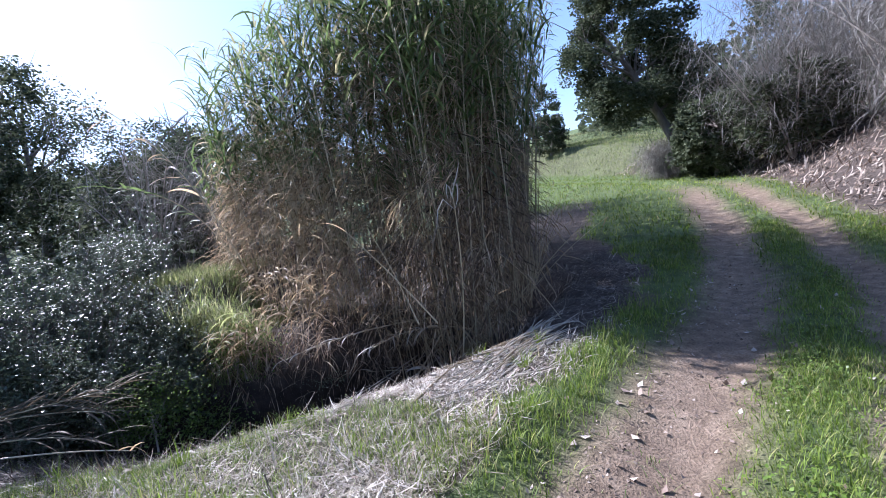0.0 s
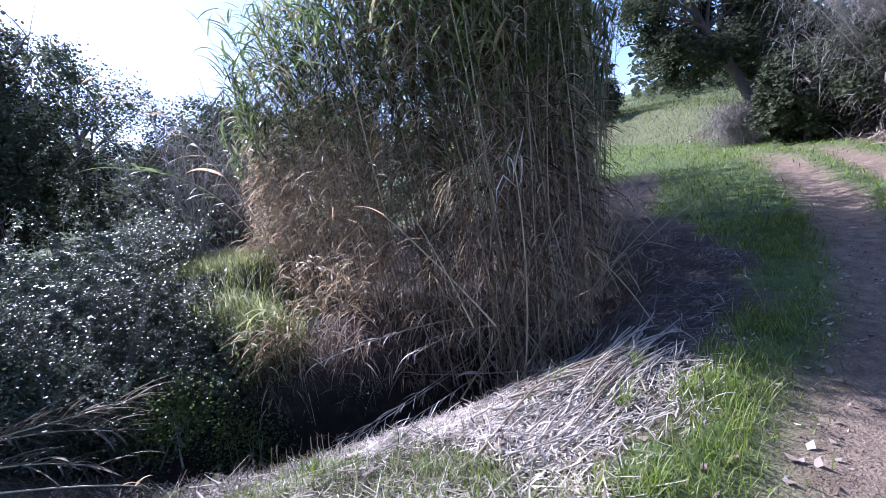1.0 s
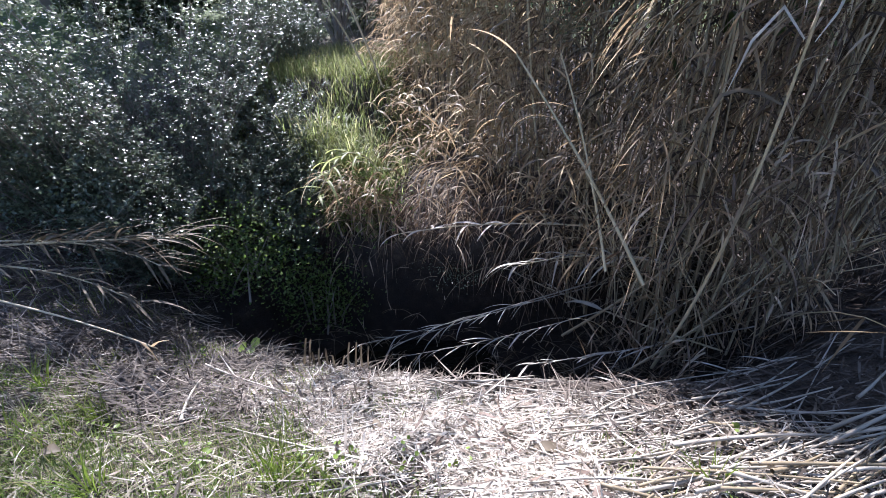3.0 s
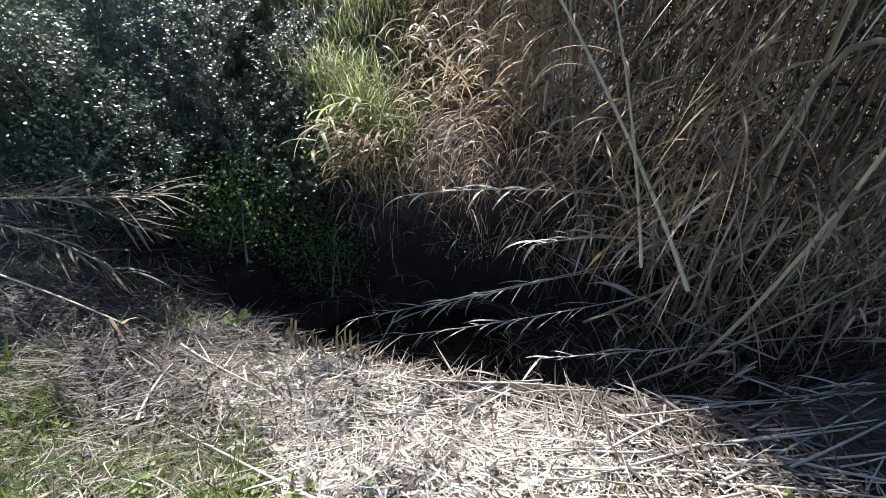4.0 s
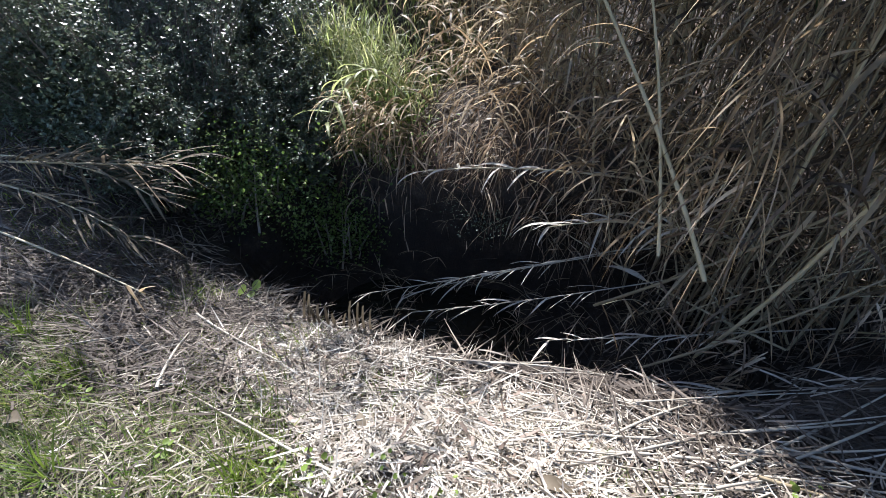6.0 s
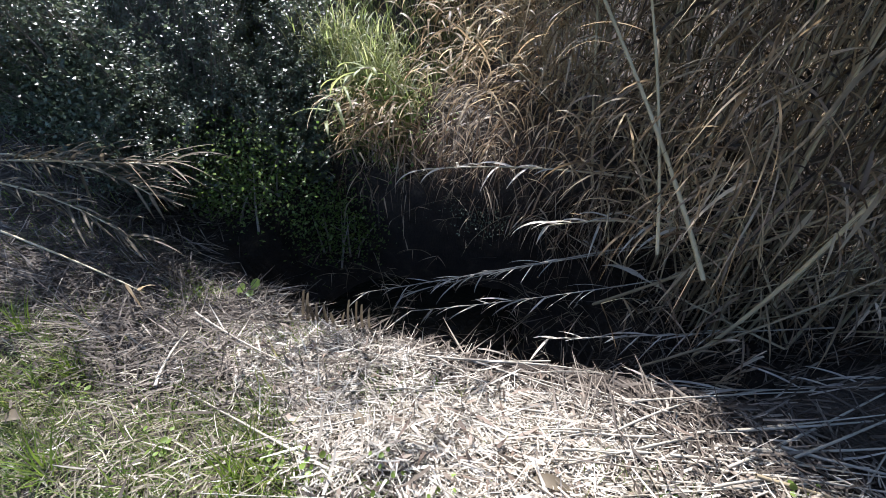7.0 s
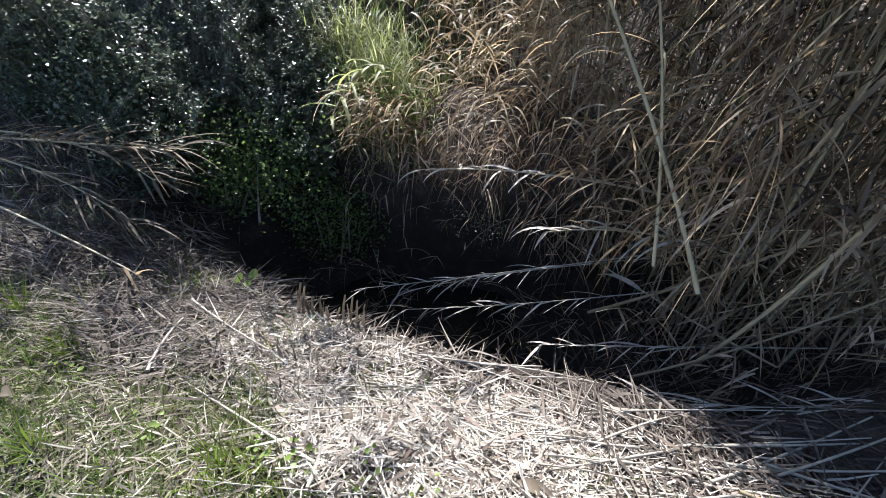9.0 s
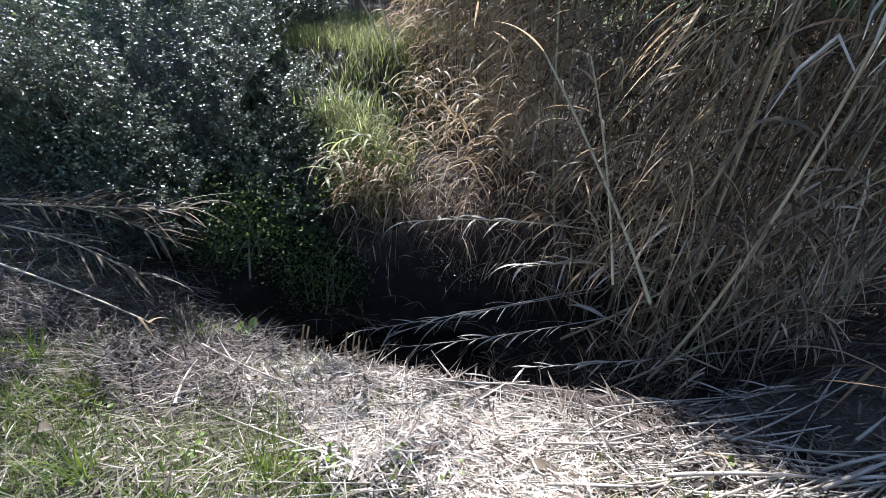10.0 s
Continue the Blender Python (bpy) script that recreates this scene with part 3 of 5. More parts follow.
def jointed(p, radius, sides=7):
    """A cane along p with a swollen joint every hand's width or so."""
    run = np.concatenate([[0], np.cumsum(np.linalg.norm(np.diff(p, axis=0), axis=1))])
    at, s = [0.0], rng.uniform(0.03, 0.15)
    gap = max(0.1, radius * 14)
    while s < run[-1] - 0.02:
        at += [s - radius * 0.5, s, s + radius * 0.5]
        s += gap * rng.uniform(0.8, 1.2)
    at = np.array(sorted(at + [run[-1]] + list(run[1:-1])))
    at = at[np.concatenate([[True], np.diff(at) > 1e-4])]
    mid = np.stack([np.interp(at, run, p[:, i]) for i in range(3)], 1)
    v, q = tubes([mid], radius, radius * 0.5, sides)
    v = v.reshape(len(at), sides, 3)
    grow = np.ones(len(at))
    near = np.array([min(abs(a - j) for j in run[1:-1]) if len(run) > 2 else 1 for a in at])
    step = np.minimum(np.diff(at, prepend=-1), np.diff(at, append=at[-1] + 1))
    grow[(step < radius * 0.6) & (near > 1e-4)] = 1.18
    return (mid[:, None] + (v - mid[:, None]) * grow[:, None, None]).reshape(-1, 3), q


def cane_thing(name, points, radius, leaf_at, label, mat=REED_DRY, cane_mat=CANE, size=(0.3, 0.5), width=(0.018, 0.036), spread=0.9, droop=(0.6, 1.6), lift=(0.7, 1.3), group="", category="reed"):
    p = bow(points)
    thing = tagged(new(name), label, category, group)
    sheet("stalk", *jointed(p, radius), cane_mat, parent=thing, smooth=True)
    d = p[-1] - p[0]
    heading = math.atan2(d[1], d[0])
    for i, s in enumerate(leaf_at):
        f = s * 10
        j = min(int(f), 9)
        base = p[j] + (p[j + 1] - p[j]) * (f - j)
        az = heading + (1 if i % 2 else -1) * rng.uniform(0.1, 1.3) * spread + rng.normal() * 0.25
        length, w = rng.uniform(*size) * rng.choice((0.6, 1.0, 1.15)), rng.uniform(*width)
        mid = line([base], az, length, rng.uniform(*lift), rng.uniform(*droop), 8)[0]
        prof = np.interp(np.linspace(0, 1, 9), (0, 0.25, 0.7, 1), (0.5, 1, 0.7, 0.06)) * w
        sheet("leaf", *strip(mid, prof, UP + rng.normal(size=3) * 0.4), mat, parent=thing)
    return thing


def many(lo, hi, n):
    return list(np.linspace(lo, hi, n))


# fallen leafy canes on the shaded near bank
cane_thing("fallen_reed", ((-5.0, 3.2, 0.22), (-3.9, 3.72, 0.25), (-3.05, 4.15, 0.24)), 0.010, many(0.15, 1.0, 70), "fallen reed with withered grey-green leaves on the shaded bank", FROND, size=(0.24, 0.5), width=(0.010, 0.024), spread=0.4, lift=(0.8, 1.7), droop=(0.4, 1.5))
cane_thing("fallen_reed", ((-4.7, 3.4, 0.05), (-3.7, 3.6, 0.1), (-3.0, 3.72, -0.08)), 0.008, many(0.1, 1.0, 36), "fallen reed with withered grey-green leaves on the shaded bank", FROND, size=(0.24, 0.45), width=(0.010, 0.022), spread=0.4, lift=(1.0, 1.8), droop=(0.3, 1.4))
cane_thing("fallen_reed", ((-4.6, 3.55, 0.2), (-3.75, 3.85, 0.2), (-3.1, 3.98, 0.08)), 0.008, many(0.2, 1.0, 44), "fallen reed with withered grey-green leaves on the shaded bank", FROND, size=(0.22, 0.45), width=(0.010, 0.024), spread=0.35, lift=(0.9, 1.9), droop=(0.2, 1.2))
cane_thing("fallen_cane", ((-4.1, 3.15, 0.16), (-3.2, 3.35, 0.05), (-2.55, 3.5, -0.12)), 0.008, [0.9, 0.97], "bare thin fallen cane on the shaded bank", size=(0.15, 0.25))
cane_thing("fallen_cane", ((-2.52, 3.05, -0.06), (-2.45, 3.17, -0.1), (-2.36, 3.3, -0.15)), 0.006, [], "short pale cane end on the shaded bank", cane_mat=STRAW_CANE)
cane_thing("fallen_cane", ((-1.88, 3.18, -0.08), (-2.02, 3.32, -0.12), (-2.16, 3.48, -0.2)), 0.009, [], "short pale cane end on the shaded bank", cane_mat=STRAW_CANE)
cane_thing("fallen_cane", ((-2.3, 3.6, -0.25), (-1.95, 3.6, -0.24), (-1.6, 3.62, -0.22)), 0.007, [], "short pale cane end on the shaded bank", cane_mat=STRAW_CANE)
# canes bowed over the creek
cane_thing("bowed_reed", ((-0.2, 5.75, -0.45), (-1.15, 5.15, -0.7), (-1.85, 4.55, -0.74)), 0.005, many(0.3, 1.0, 24), "pale dead reed bowed low across the creek", STRAW, STRAW_CANE, size=(0.12, 0.3), width=(0.006, 0.016), spread=0.5, lift=(1.3, 2.4), droop=(0.3, 1.0))
cane_thing("bowed_reed", ((-0.1, 5.85, -0.5), (-1.0, 5.3, -0.72), (-1.65, 4.72, -0.82)), 0.004, many(0.3, 1.0, 16), "pale dead reed bowed low across the creek", STRAW, STRAW_CANE, size=(0.12, 0.3), width=(0.008, 0.018), spread=0.5, lift=(1.3, 2.4), droop=(0.3, 1.0))
cane_thing("bowed_reed", ((0.1, 5.95, 0.0), (-0.95, 5.65, 0.02), (-1.85, 5.35, -0.1)), 0.007, many(0.3, 1.0, 14), "thin reed reaching over the creek with drooping leaves", STRAW, size=(0.2, 0.34), width=(0.014, 0.024), lift=(1.2, 1.6), droop=(0.8, 1.4))
cane_thing("bowed_reed", ((0.6, 5.75, -0.2), (-0.1, 5.45, 0.0), (-0.75, 5.2, -0.1)), 0.007, many(0.25, 1.0, 14), "thin reed reaching over the creek with drooping leaves", STRAW, size=(0.22, 0.4), width=(0.016, 0.028), lift=(1.1, 1.5), droop=(0.9, 1.5))
cane_thing("fallen_cane", ((0.75, 5.35, -0.55), (-0.1, 5.55, -0.58), (-0.95, 5.85, -0.6)), 0.007, [0.2, 0.5, 0.7, 0.95], "bare thin cane lying across the creek", STRAW, size=(0.15, 0.3), droop=(0.5, 1.2))
cane_thing("bowed_reed", ((0.15, 5.6, -0.45), (-0.7, 5.1, -0.68), (-1.45, 4.55, -0.72)), 0.004, many(0.25, 1.0, 18), "pale dead reed bowed low across the creek", STRAW, STRAW_CANE, size=(0.12, 0.32), width=(0.006, 0.016), spread=0.5, lift=(1.3, 2.4), droop=(0.3, 1.0))
cane_thing("bowed_reed", ((0.9, 5.45, -0.35), (0.2, 5.15, -0.55), (-0.5, 4.75, -0.62)), 0.004, many(0.25, 1.0, 18), "grey dead reed sagging along the creek slope", STRAW, STRAW_CANE, size=(0.15, 0.36), width=(0.007, 0.018), spread=0.6, lift=(1.2, 2.2), droop=(0.3, 1.0))
cane_thing("bowed_reed", ((1.3, 5.3, -0.2), (0.75, 4.95, -0.4), (0.15, 4.7, -0.5)), 0.004, many(0.2, 1.0, 18), "grey dead reed sagging along the creek slope", STRAW, STRAW_CANE, size=(0.15, 0.36), width=(0.007, 0.018), spread=0.6, lift=(1.2, 2.2), droop=(0.3, 1.0))
# leaning canes at the face of the thicket
cane_thing("leaning_reed", ((0.12, 4.83, 0.2), (-0.29, 5.06, 0.74), (-0.82, 5.2, 1.4)), 0.011, many(0.6, 1.0, 4), "thick pale cane leaning back into the thicket", cane_mat=CANE, size=(0.2, 0.4), width=(0.007, 0.016))
cane_thing("leaning_reed", ((-0.1, 4.9, 0.2), (-0.32, 5.1, 0.83), (-0.56, 5.22, 1.4)), 0.008, many(0.6, 1.0, 4), "thick pale cane leaning back into the thicket", cane_mat=CANE, size=(0.2, 0.4), width=(0.007, 0.016))
cane_thing("leaning_reed", ((-0.35, 5.25, -0.7), (0.3, 5.25, 0.15), (0.85, 5.15, 1.1)), 0.010, many(0.5, 1.0, 4), "greenish cane leaning out over the creek", REED_BROWN, OLD_SHADED_CANE, width=(0.008, 0.018), size=(0.2, 0.35), lift=(1.7, 2.6), droop=(0.3, 0.5))
cane_thing("leaning_reed", ((0.05, 4.9, -0.7), (0.65, 5.15, 0.0), (1.2, 5.4, 0.9)), 0.007, many(0.5, 1.0, 4), "greenish cane leaning out over the creek", REED_BROWN, OLD_SHADED_CANE, width=(0.008, 0.018), size=(0.2, 0.35), lift=(1.7, 2.6), droop=(0.3, 0.5))
cane_thing("leaning_reed", ((1.5, 4.55, 0.1), (1.1, 4.1, 0.65), (0.72, 3.68, 1.05)), 0.004, [0.96, 0.98, 1.0], "thin dry cane sloping up from the bank with limp tip leaves", REED_BROWN, size=(0.09, 0.17), width=(0.004, 0.006), lift=(2.3, 2.7), droop=(0.2, 0.5))
cane_thing("leaning_reed", ((-2.45, 6.2, 1.0), (-2.95, 6.0, 2.4), (-3.65, 5.75, 3.35)), 0.009, many(0.35, 1.0, 14), "reed bending out of the thicket with drooping leaves", REED_DRY, size=(0.3, 0.5), lift=(0.9, 1.4), droop=(0.9, 1.5))
cane_thing("leaning_reed", ((-2.5, 6.0, 1.2), (-2.9, 5.7, 2.0), (-3.5, 5.3, 2.3)), 0.008, many(0.35, 1.0, 14), "reed bending out of the thicket with drooping leaves", REED_GREEN, size=(0.3, 0.45), lift=(0.9, 1.4), droop=(0.7, 1.2))
cane_thing("leaning_reed", ((-2.3, 5.9, 0.0), (-2.35, 5.5, 0.55), (-2.45, 5.05, 0.3)), 0.007, many(0.35, 1.0, 14), "reed bending down over the brambles", YOUNG, size=(0.25, 0.4), lift=(1.0, 1.5), droop=(0.9, 1.5))

# the pale upright cane at the front, with a bent leaf and a ribbon of leaves at its tip
front = cane_thing("front_reed", ((0.32, 5.15, -0.7), (0.48, 4.98, 0.5), (0.5, 4.86, 1.72)), 0.010, [0.3, 0.45, 0.62], "pale upright cane with a bent leaf and white ribbon leaves", width=(0.01, 0.02), size=(0.2, 0.35), lift=(1.9, 2.6), droop=(0.3, 0.5))
bent = [(0.49, 4.88, 1.24), (0.40, 4.84, 1.29), (0.30, 4.79, 1.31), (0.24, 4.76, 1.29), (0.20, 4.74, 1.18), (0.17, 4.72, 1.0), (0.12, 4.70, 0.85)]
sheet("leaf", *strip(bent, [0.010, 0.017, 0.018, 0.018, 0.017, 0.012, 0.002], (0.2, -1, 0.5)), FROND, parent=front)
for pts in ([(0.5, 4.86, 1.6), (0.47, 4.8, 1.74), (0.44, 4.76, 1.78), (0.42, 4.74, 1.7), (0.43, 4.73, 1.62)], [(0.5, 4.86, 1.66), (0.54, 4.8, 1.82), (0.56, 4.78, 1.74), (0.54, 4.76, 1.6), (0.5, 4.75, 1.5)], [(0.5, 4.86, 1.7), (0.57, 4.84, 1.86), (0.62, 4.82, 2.02)], [(0.49, 4.87, 1.5), (0.38, 4.83, 1.62), (0.3, 4.8, 1.5), (0.26, 4.78, 1.3)]):
    sheet("leaf", *strip(pts, list(np.interp(np.linspace(0, 1, len(pts)), (0, 0.4, 1), (0.008, 0.019, 0.003))), (0.2, -1, 0.3)), PETAL, parent=front)

# upright canes of the front rank, one thing each
kinds = []
for kind in range(5):
    r = cane_thing("reed", ((0, 0, 0), (0.03 * kind - 0.06, 0.02, 2.4), (0.25 - 0.1 * kind, -0.1 + 0.06 * kind, 4.8)), 0.008, many(0.12, 0.62, 10), "upright giant reed in the front of the thicket", REED_DRY, size=(0.3, 0.6), width=(0.008, 0.022), spread=3.0, lift=(1.2, 2.2), droop=(0.7, 1.0), group="front canes of the thicket")
    top = bow(((0, 0, 0), (0.03 * kind - 0.06, 0.02, 2.4), (0.25 - 0.1 * kind, -0.1 + 0.06 * kind, 4.8)))
    for i, s in enumerate(many(0.6, 1.0, 16)):
        f = s * 10
        j = min(int(f), 9)
        base = top[j] + (top[j + 1] - top[j]) * (f - j)
        mid = line([base], i % 2 * np.pi + rng.uniform(-0.6, 0.6) + kind, rng.uniform(0.35, 0.55), rng.uniform(0.3, 0.7), rng.uniform(0.6, 1.8), 8)[0]
        sheet("leaf", *strip(mid, np.interp(np.linspace(0, 1, 9), (0, 0.25, 0.7, 1), (0.5, 1, 0.7, 0.06)) * 0.034, UP + rng.normal(size=3) * 0.4), REED_GREEN, parent=r)
    kinds.append(r)
spots = np.concatenate([np.linspace(-3.7, -0.6, 16), np.linspace(-0.5, 2.2, 20)])
for i, fx in enumerate(spots):
    fx = float(fx + rng.uniform(-0.08, 0.08))
    fy = float(np.interp(fx, FX, FY) + rng.uniform(-0.1, 0.25))
    fz = float(height(fx, fy)) - 0.05
    k = float(tallness(fx)) * rng.uniform(0.85, 1.03)
    m = Matrix.Translation((fx, fy, fz)) @ Euler((rng.normal() * 0.06, rng.normal() * 0.06, rng.uniform(0, 6.28))).to_matrix().to_4x4()
    if i < len(kinds):
        kinds[i].matrix_basis = m @ Matrix.Diagonal((1, 1, (k - fz) / 4.8, 1))
    else:
        c = copy_thing(kinds[i % len(kinds)], m)
        c.matrix_basis = m @ Matrix.Diagonal((1, 1, (k - fz) / 4.8, 1))

# ---- straw of cut reeds on the bank ----
def scattered(n, box, keep):
    x, y = R(box[0], box[1], n), R(box[2], box[3], n)
    ok = keep(x, y) > rng.random(n)
    return x[ok], y[ok]


def creek_edge(x):
    return np.interp(x, (-3.2, -2.4, -1.9, -1.4, -0.5, 0.0, 0.8, 1.3, 2.2), (3.9, 3.9, 3.95, 4.0, 4.12, 4.15, 4.22, 4.35, 4.3))


def hay_side(x, y):
    """Plus on the grassy side of the bank, minus towards the creek."""
    return np.interp(x, (-4.5, -2.54, -1.5, -0.6, 0.2, 1.0), (2.6, 3.3, 3.5, 3.42, 2.95, 2.4)) - y + 0.2 * lump(x, y, 3.0)


def straw_keep(x, y):
    u, v = track(x, y)
    left = smooth(-2.3, -1.7, x + 0.25 * lump(x, y, 3))
    grassy = 1 - (0.96 - 0.42 * smooth(2.9, 2.6, y) * smooth(-1.6, -0.9, x) * smooth(-0.5, 0.3, lump(x, y, 3.4, 5.0))) * smooth(-0.1, 0.25, hay_side(x, y))
    return (1 - 0.7 * smooth(0.0, 0.7, x)) * (0.3 + 0.7 * smooth(-0.55, 0.1, lump(x, y, 4.6, 2.0))) * smooth(0.2, -0.05, y - creek_edge(x)) * smooth(-0.75, -1.0, v + 0.2 * lump(x, y, 3)) * left * grassy * (0.12 + 0.88 * smooth(1.5, 0.5, x + 0.5 * lump(x, y, 2.6))) * smooth(0.6, 2.0, y + 0.3 * lump(x, y, 2.4) + 0.2 * np.maximum(0, x))


def strewn(name, n, box, keep, mat, length, width, heap, label, category, aim=None, tilt=0.16, flop=0.25):
    """Pieces lying flat on one another; aim: the share that lies one way, and that way."""
    x, y = scattered(n, box, keep)
    n = len(x)
    az = R(0, 2 * np.pi, n)
    if aim is not None:
        az = np.where(rng.random(n) < aim[0](x), aim[1](x) + rng.normal(size=n) * 0.3 + np.pi * rng.integers(0, 2, n), az)
    L = R(length[0], length[1], n) * R(0.4, 1, n)
    rise = (height(x + np.cos(az) * L, y + np.sin(az) * L) - height(x, y)) / L
    b = on_ground(x, y) + np.stack([0 * x, 0 * x, heap * rng.random(n) ** 1.5 * (0.6 + 0.4 * lump(x, y, 4)) + 0.004], 1)
    lean = np.pi / 2 - np.arctan(np.clip(rise, -0.8, 0.8)) + rng.normal(size=n) * tilt
    keep_flat = np.abs(rise) < 0.9
    x, y, az, L, b, lean = x[keep_flat], y[keep_flat], az[keep_flat], L[keep_flat], b[keep_flat], lean[keep_flat]
    n = len(x)
    g = blades(b, az, L, R(width[0], width[1], n), lean, rng.normal(size=n) * flop + 0.08, 3, R(-1.2, 1.2, n), (0.8, 1, 0.4))
    return tagged(sheet(name, *g, mat), label, category, kind="stuff")


AIM = (lambda x: 0.15 + smooth(0.0, 0.9, x) * 0.4, lambda x: np.interp(x, (-2.0, -1.0, 0.5, 1.5), (0.35, 0.3, 0.5, 0.8)))
strewn("cut_straw", 190000, (-2.6, 2.6, 1.0, 6.0), straw_keep, STRAW, (0.04, 0.2), (0.002, 0.0075), 0.09, "pale cut reed straw strewn over the creek bank", "straw", AIM, 0.3, 0.65)
strewn("long_straw", 1900, (-2.6, 2.6, 1.0, 6.0), straw_keep, STRAW, (0.2, 0.55), (0.003, 0.011), 0.1, "long pale straws lying on the heap", "straw", AIM, 0.08, 0.15)
strewn("leaf_strips", 9000, (-2.6, 2.8, 1.0, 6.0), straw_keep, STRAW, (0.08, 0.28), (0.005, 0.014), 0.12, "pale dead reed leaves crossing each other on the straw", "dead leaves", AIM, 0.24, 0.7)
strewn("crumpled_leaves", 14000, (-2.6, 2.6, 1.0, 6.0), straw_keep, BANK_LEAF, (0.05, 0.16), (0.008, 0.02), 0.1, "crumpled brown dead leaves among the straw", "dead leaves", None, 0.3, 0.9)
strewn("straw_chaff", 130000, (-2.6, 2.6, 1.0, 6.0), straw_keep, STRAW, (0.02, 0.1), (0.002, 0.007), 0.09, "fine pale chaff between the straw", "straw", None, 0.35, 0.6)
strewn("dead_litter", 70000, (-6.5, 3.4, 1.8, 8.0), lambda x, y: smooth(-1.0, -1.4, track(x, y)[1]) * (1 - 0.8 * straw_keep(x, y)) * (1 - 0.9 * smooth(0.0, 0.3, hay_side(x, y))) * (1 - 0.93 * smooth(-0.5, -0.75, height(x, y)) * smooth(0.2, -0.5, x)) * (0.65 + 0.4 * lump(x, y, 2.8)), LITTER, (0.06, 0.42), (0.003, 0.014), 0.09, "grey-brown dead stems and leaves on the creek banks", "leaf litter", None, 0.22, 0.5)

strewn("bank_stems", 16000, (-3.8, -1.2, 2.7, 4.2), lambda x, y: smooth(0.25, -0.05, hay_side(x, y)) * smooth(0.1, -0.1, y - creek_edge(x)) * (1 - 0.7 * straw_keep(x, y)), LITTER, (0.08, 0.4), (0.003, 0.010), 0.12, "tangled grey stems in the shade of the shrubs", "leaf litter", None, 0.3, 0.5)

# long cut canes, laid down along the bank
for i in range(130):
    fx = rng.uniform(-1.0, 1.5) if i % 3 else rng.uniform(0.1, 1.3)
    fy = float(creek_edge(fx)) - abs(rng.normal()) * 0.45 + 0.2
    if track(fx, fy)[1] > -1.0:
        continue
    a = rng.normal() * 0.28 + (0.35 if fx < 0.6 else 0.75) + np.pi * rng.integers(0, 2)
    if fx > 0.9 or fx > 0.5 and i % 3:
        continue
    L = rng.uniform(0.35, 1.0)
    e = np.array([fx + math.cos(a) * L, fy + math.sin(a) * L])
    m = np.array([fx, fy]) * 0.5 + e * 0.5
    z = [float(height(q[0], q[1])) + rng.uniform(0.02, 0.07) for q in ((fx, fy), m, e)]
    if track(e[0], e[1])[1] > -0.9 or min(z) < -0.75:
        continue
    cane_thing("cut_cane", ((fx, fy, z[0]), (m[0], m[1], z[1]), (e[0], e[1], z[2])), rng.uniform(0.003, 0.007), [], "pale cut reed cane lying on the bank", cane_mat=STRAW_CANE, group="cut canes on the bank", category="cane")

# a bundle of long canes where the straw ends
for i in range(24):
    fx = rng.uniform(-0.1, 0.95)
    fy = 3.0 + 0.8 * fx + rng.normal() * 0.16
    a, L = 0.72 + rng.normal() * 0.16, rng.uniform(0.5, 1.3)
    pts = [(fx + math.cos(a) * L * k, fy + math.sin(a) * L * k) for k in (0, 0.5, 1)]
    cane_thing("cut_cane", [(px, py, float(height(px, py)) + rng.uniform(0.04, 0.1)) for px, py in pts], rng.uniform(0.003, 0.006), [], "pale cut reed cane lying on the bank", cane_mat=STRAW_CANE, group="cut canes on the bank", category="cane")

# thicker canes, grey with age, along the edge of the bank towards the track
for i in range(64):
    fx = rng.uniform(0.0, 1.35)
    fy = 3.35 + 0.72 * fx + rng.normal() * 0.2
    a, L = 0.68 + rng.normal() * 0.3, rng.uniform(0.25, 0.85)
    pts = [(fx + math.cos(a) * L * (k - 0.5), fy + math.sin(a) * L * (k - 0.5)) for k in (0, 0.5, 1)]
    if max(track(px, py)[1] for px, py in pts) > -0.95:
        continue
    cane_thing("cut_cane", [(px, py, float(height(px, py)) + rng.uniform(0.03, 0.1)) for px, py in pts], rng.uniform(0.005, 0.010), [], "thick grey-brown cut cane lying along the bank edge", cane_mat=OLD_SHADED_CANE if i % 3 == 0 else STRAW_CANE, group="cut canes on the bank", category="cane")

# straw and stubs that hang over the rim of the creek
n = 1500
x = R(-2.5, 1.0, n)
y = creek_edge(x) + R(-0.12, 0.22, n)
rim = blades(on_ground(x, y, 0.03), R(0.6, 2.6, n), R(0.1, 0.42, n), R(0.004, 0.014, n), R(1.8, 2.6, n), R(-0.2, 0.5, n), 4, R(-1.5, 1.5, n), (0.8, 1, 0.3))
tagged(sheet("rim_straw", *rim, LITTER), "grey straw hanging over the rim of the creek", "straw", kind="stuff")
for i in range(12):
    fx, fy = -1.95 + 0.045 * i, 3.97 + 0.016 * i
    base = np.array((fx, fy, float(height(fx, fy)) - 0.03))
    mid = line([base], rng.uniform(1.2, 2.4), rng.uniform(0.16, 0.3), rng.uniform(-0.4, 0.3), rng.uniform(0.1, 0.6), 5)[0]
    stub = tagged(sheet("cut_stub", *strip(mid, [0.02, 0.024, 0.026, 0.026, 0.024, 0.02], (1, 0.2, 0.2)), FROND), "flat pale stub of a cut reed on the creek rim", "stub", "cut stubs on the rim")


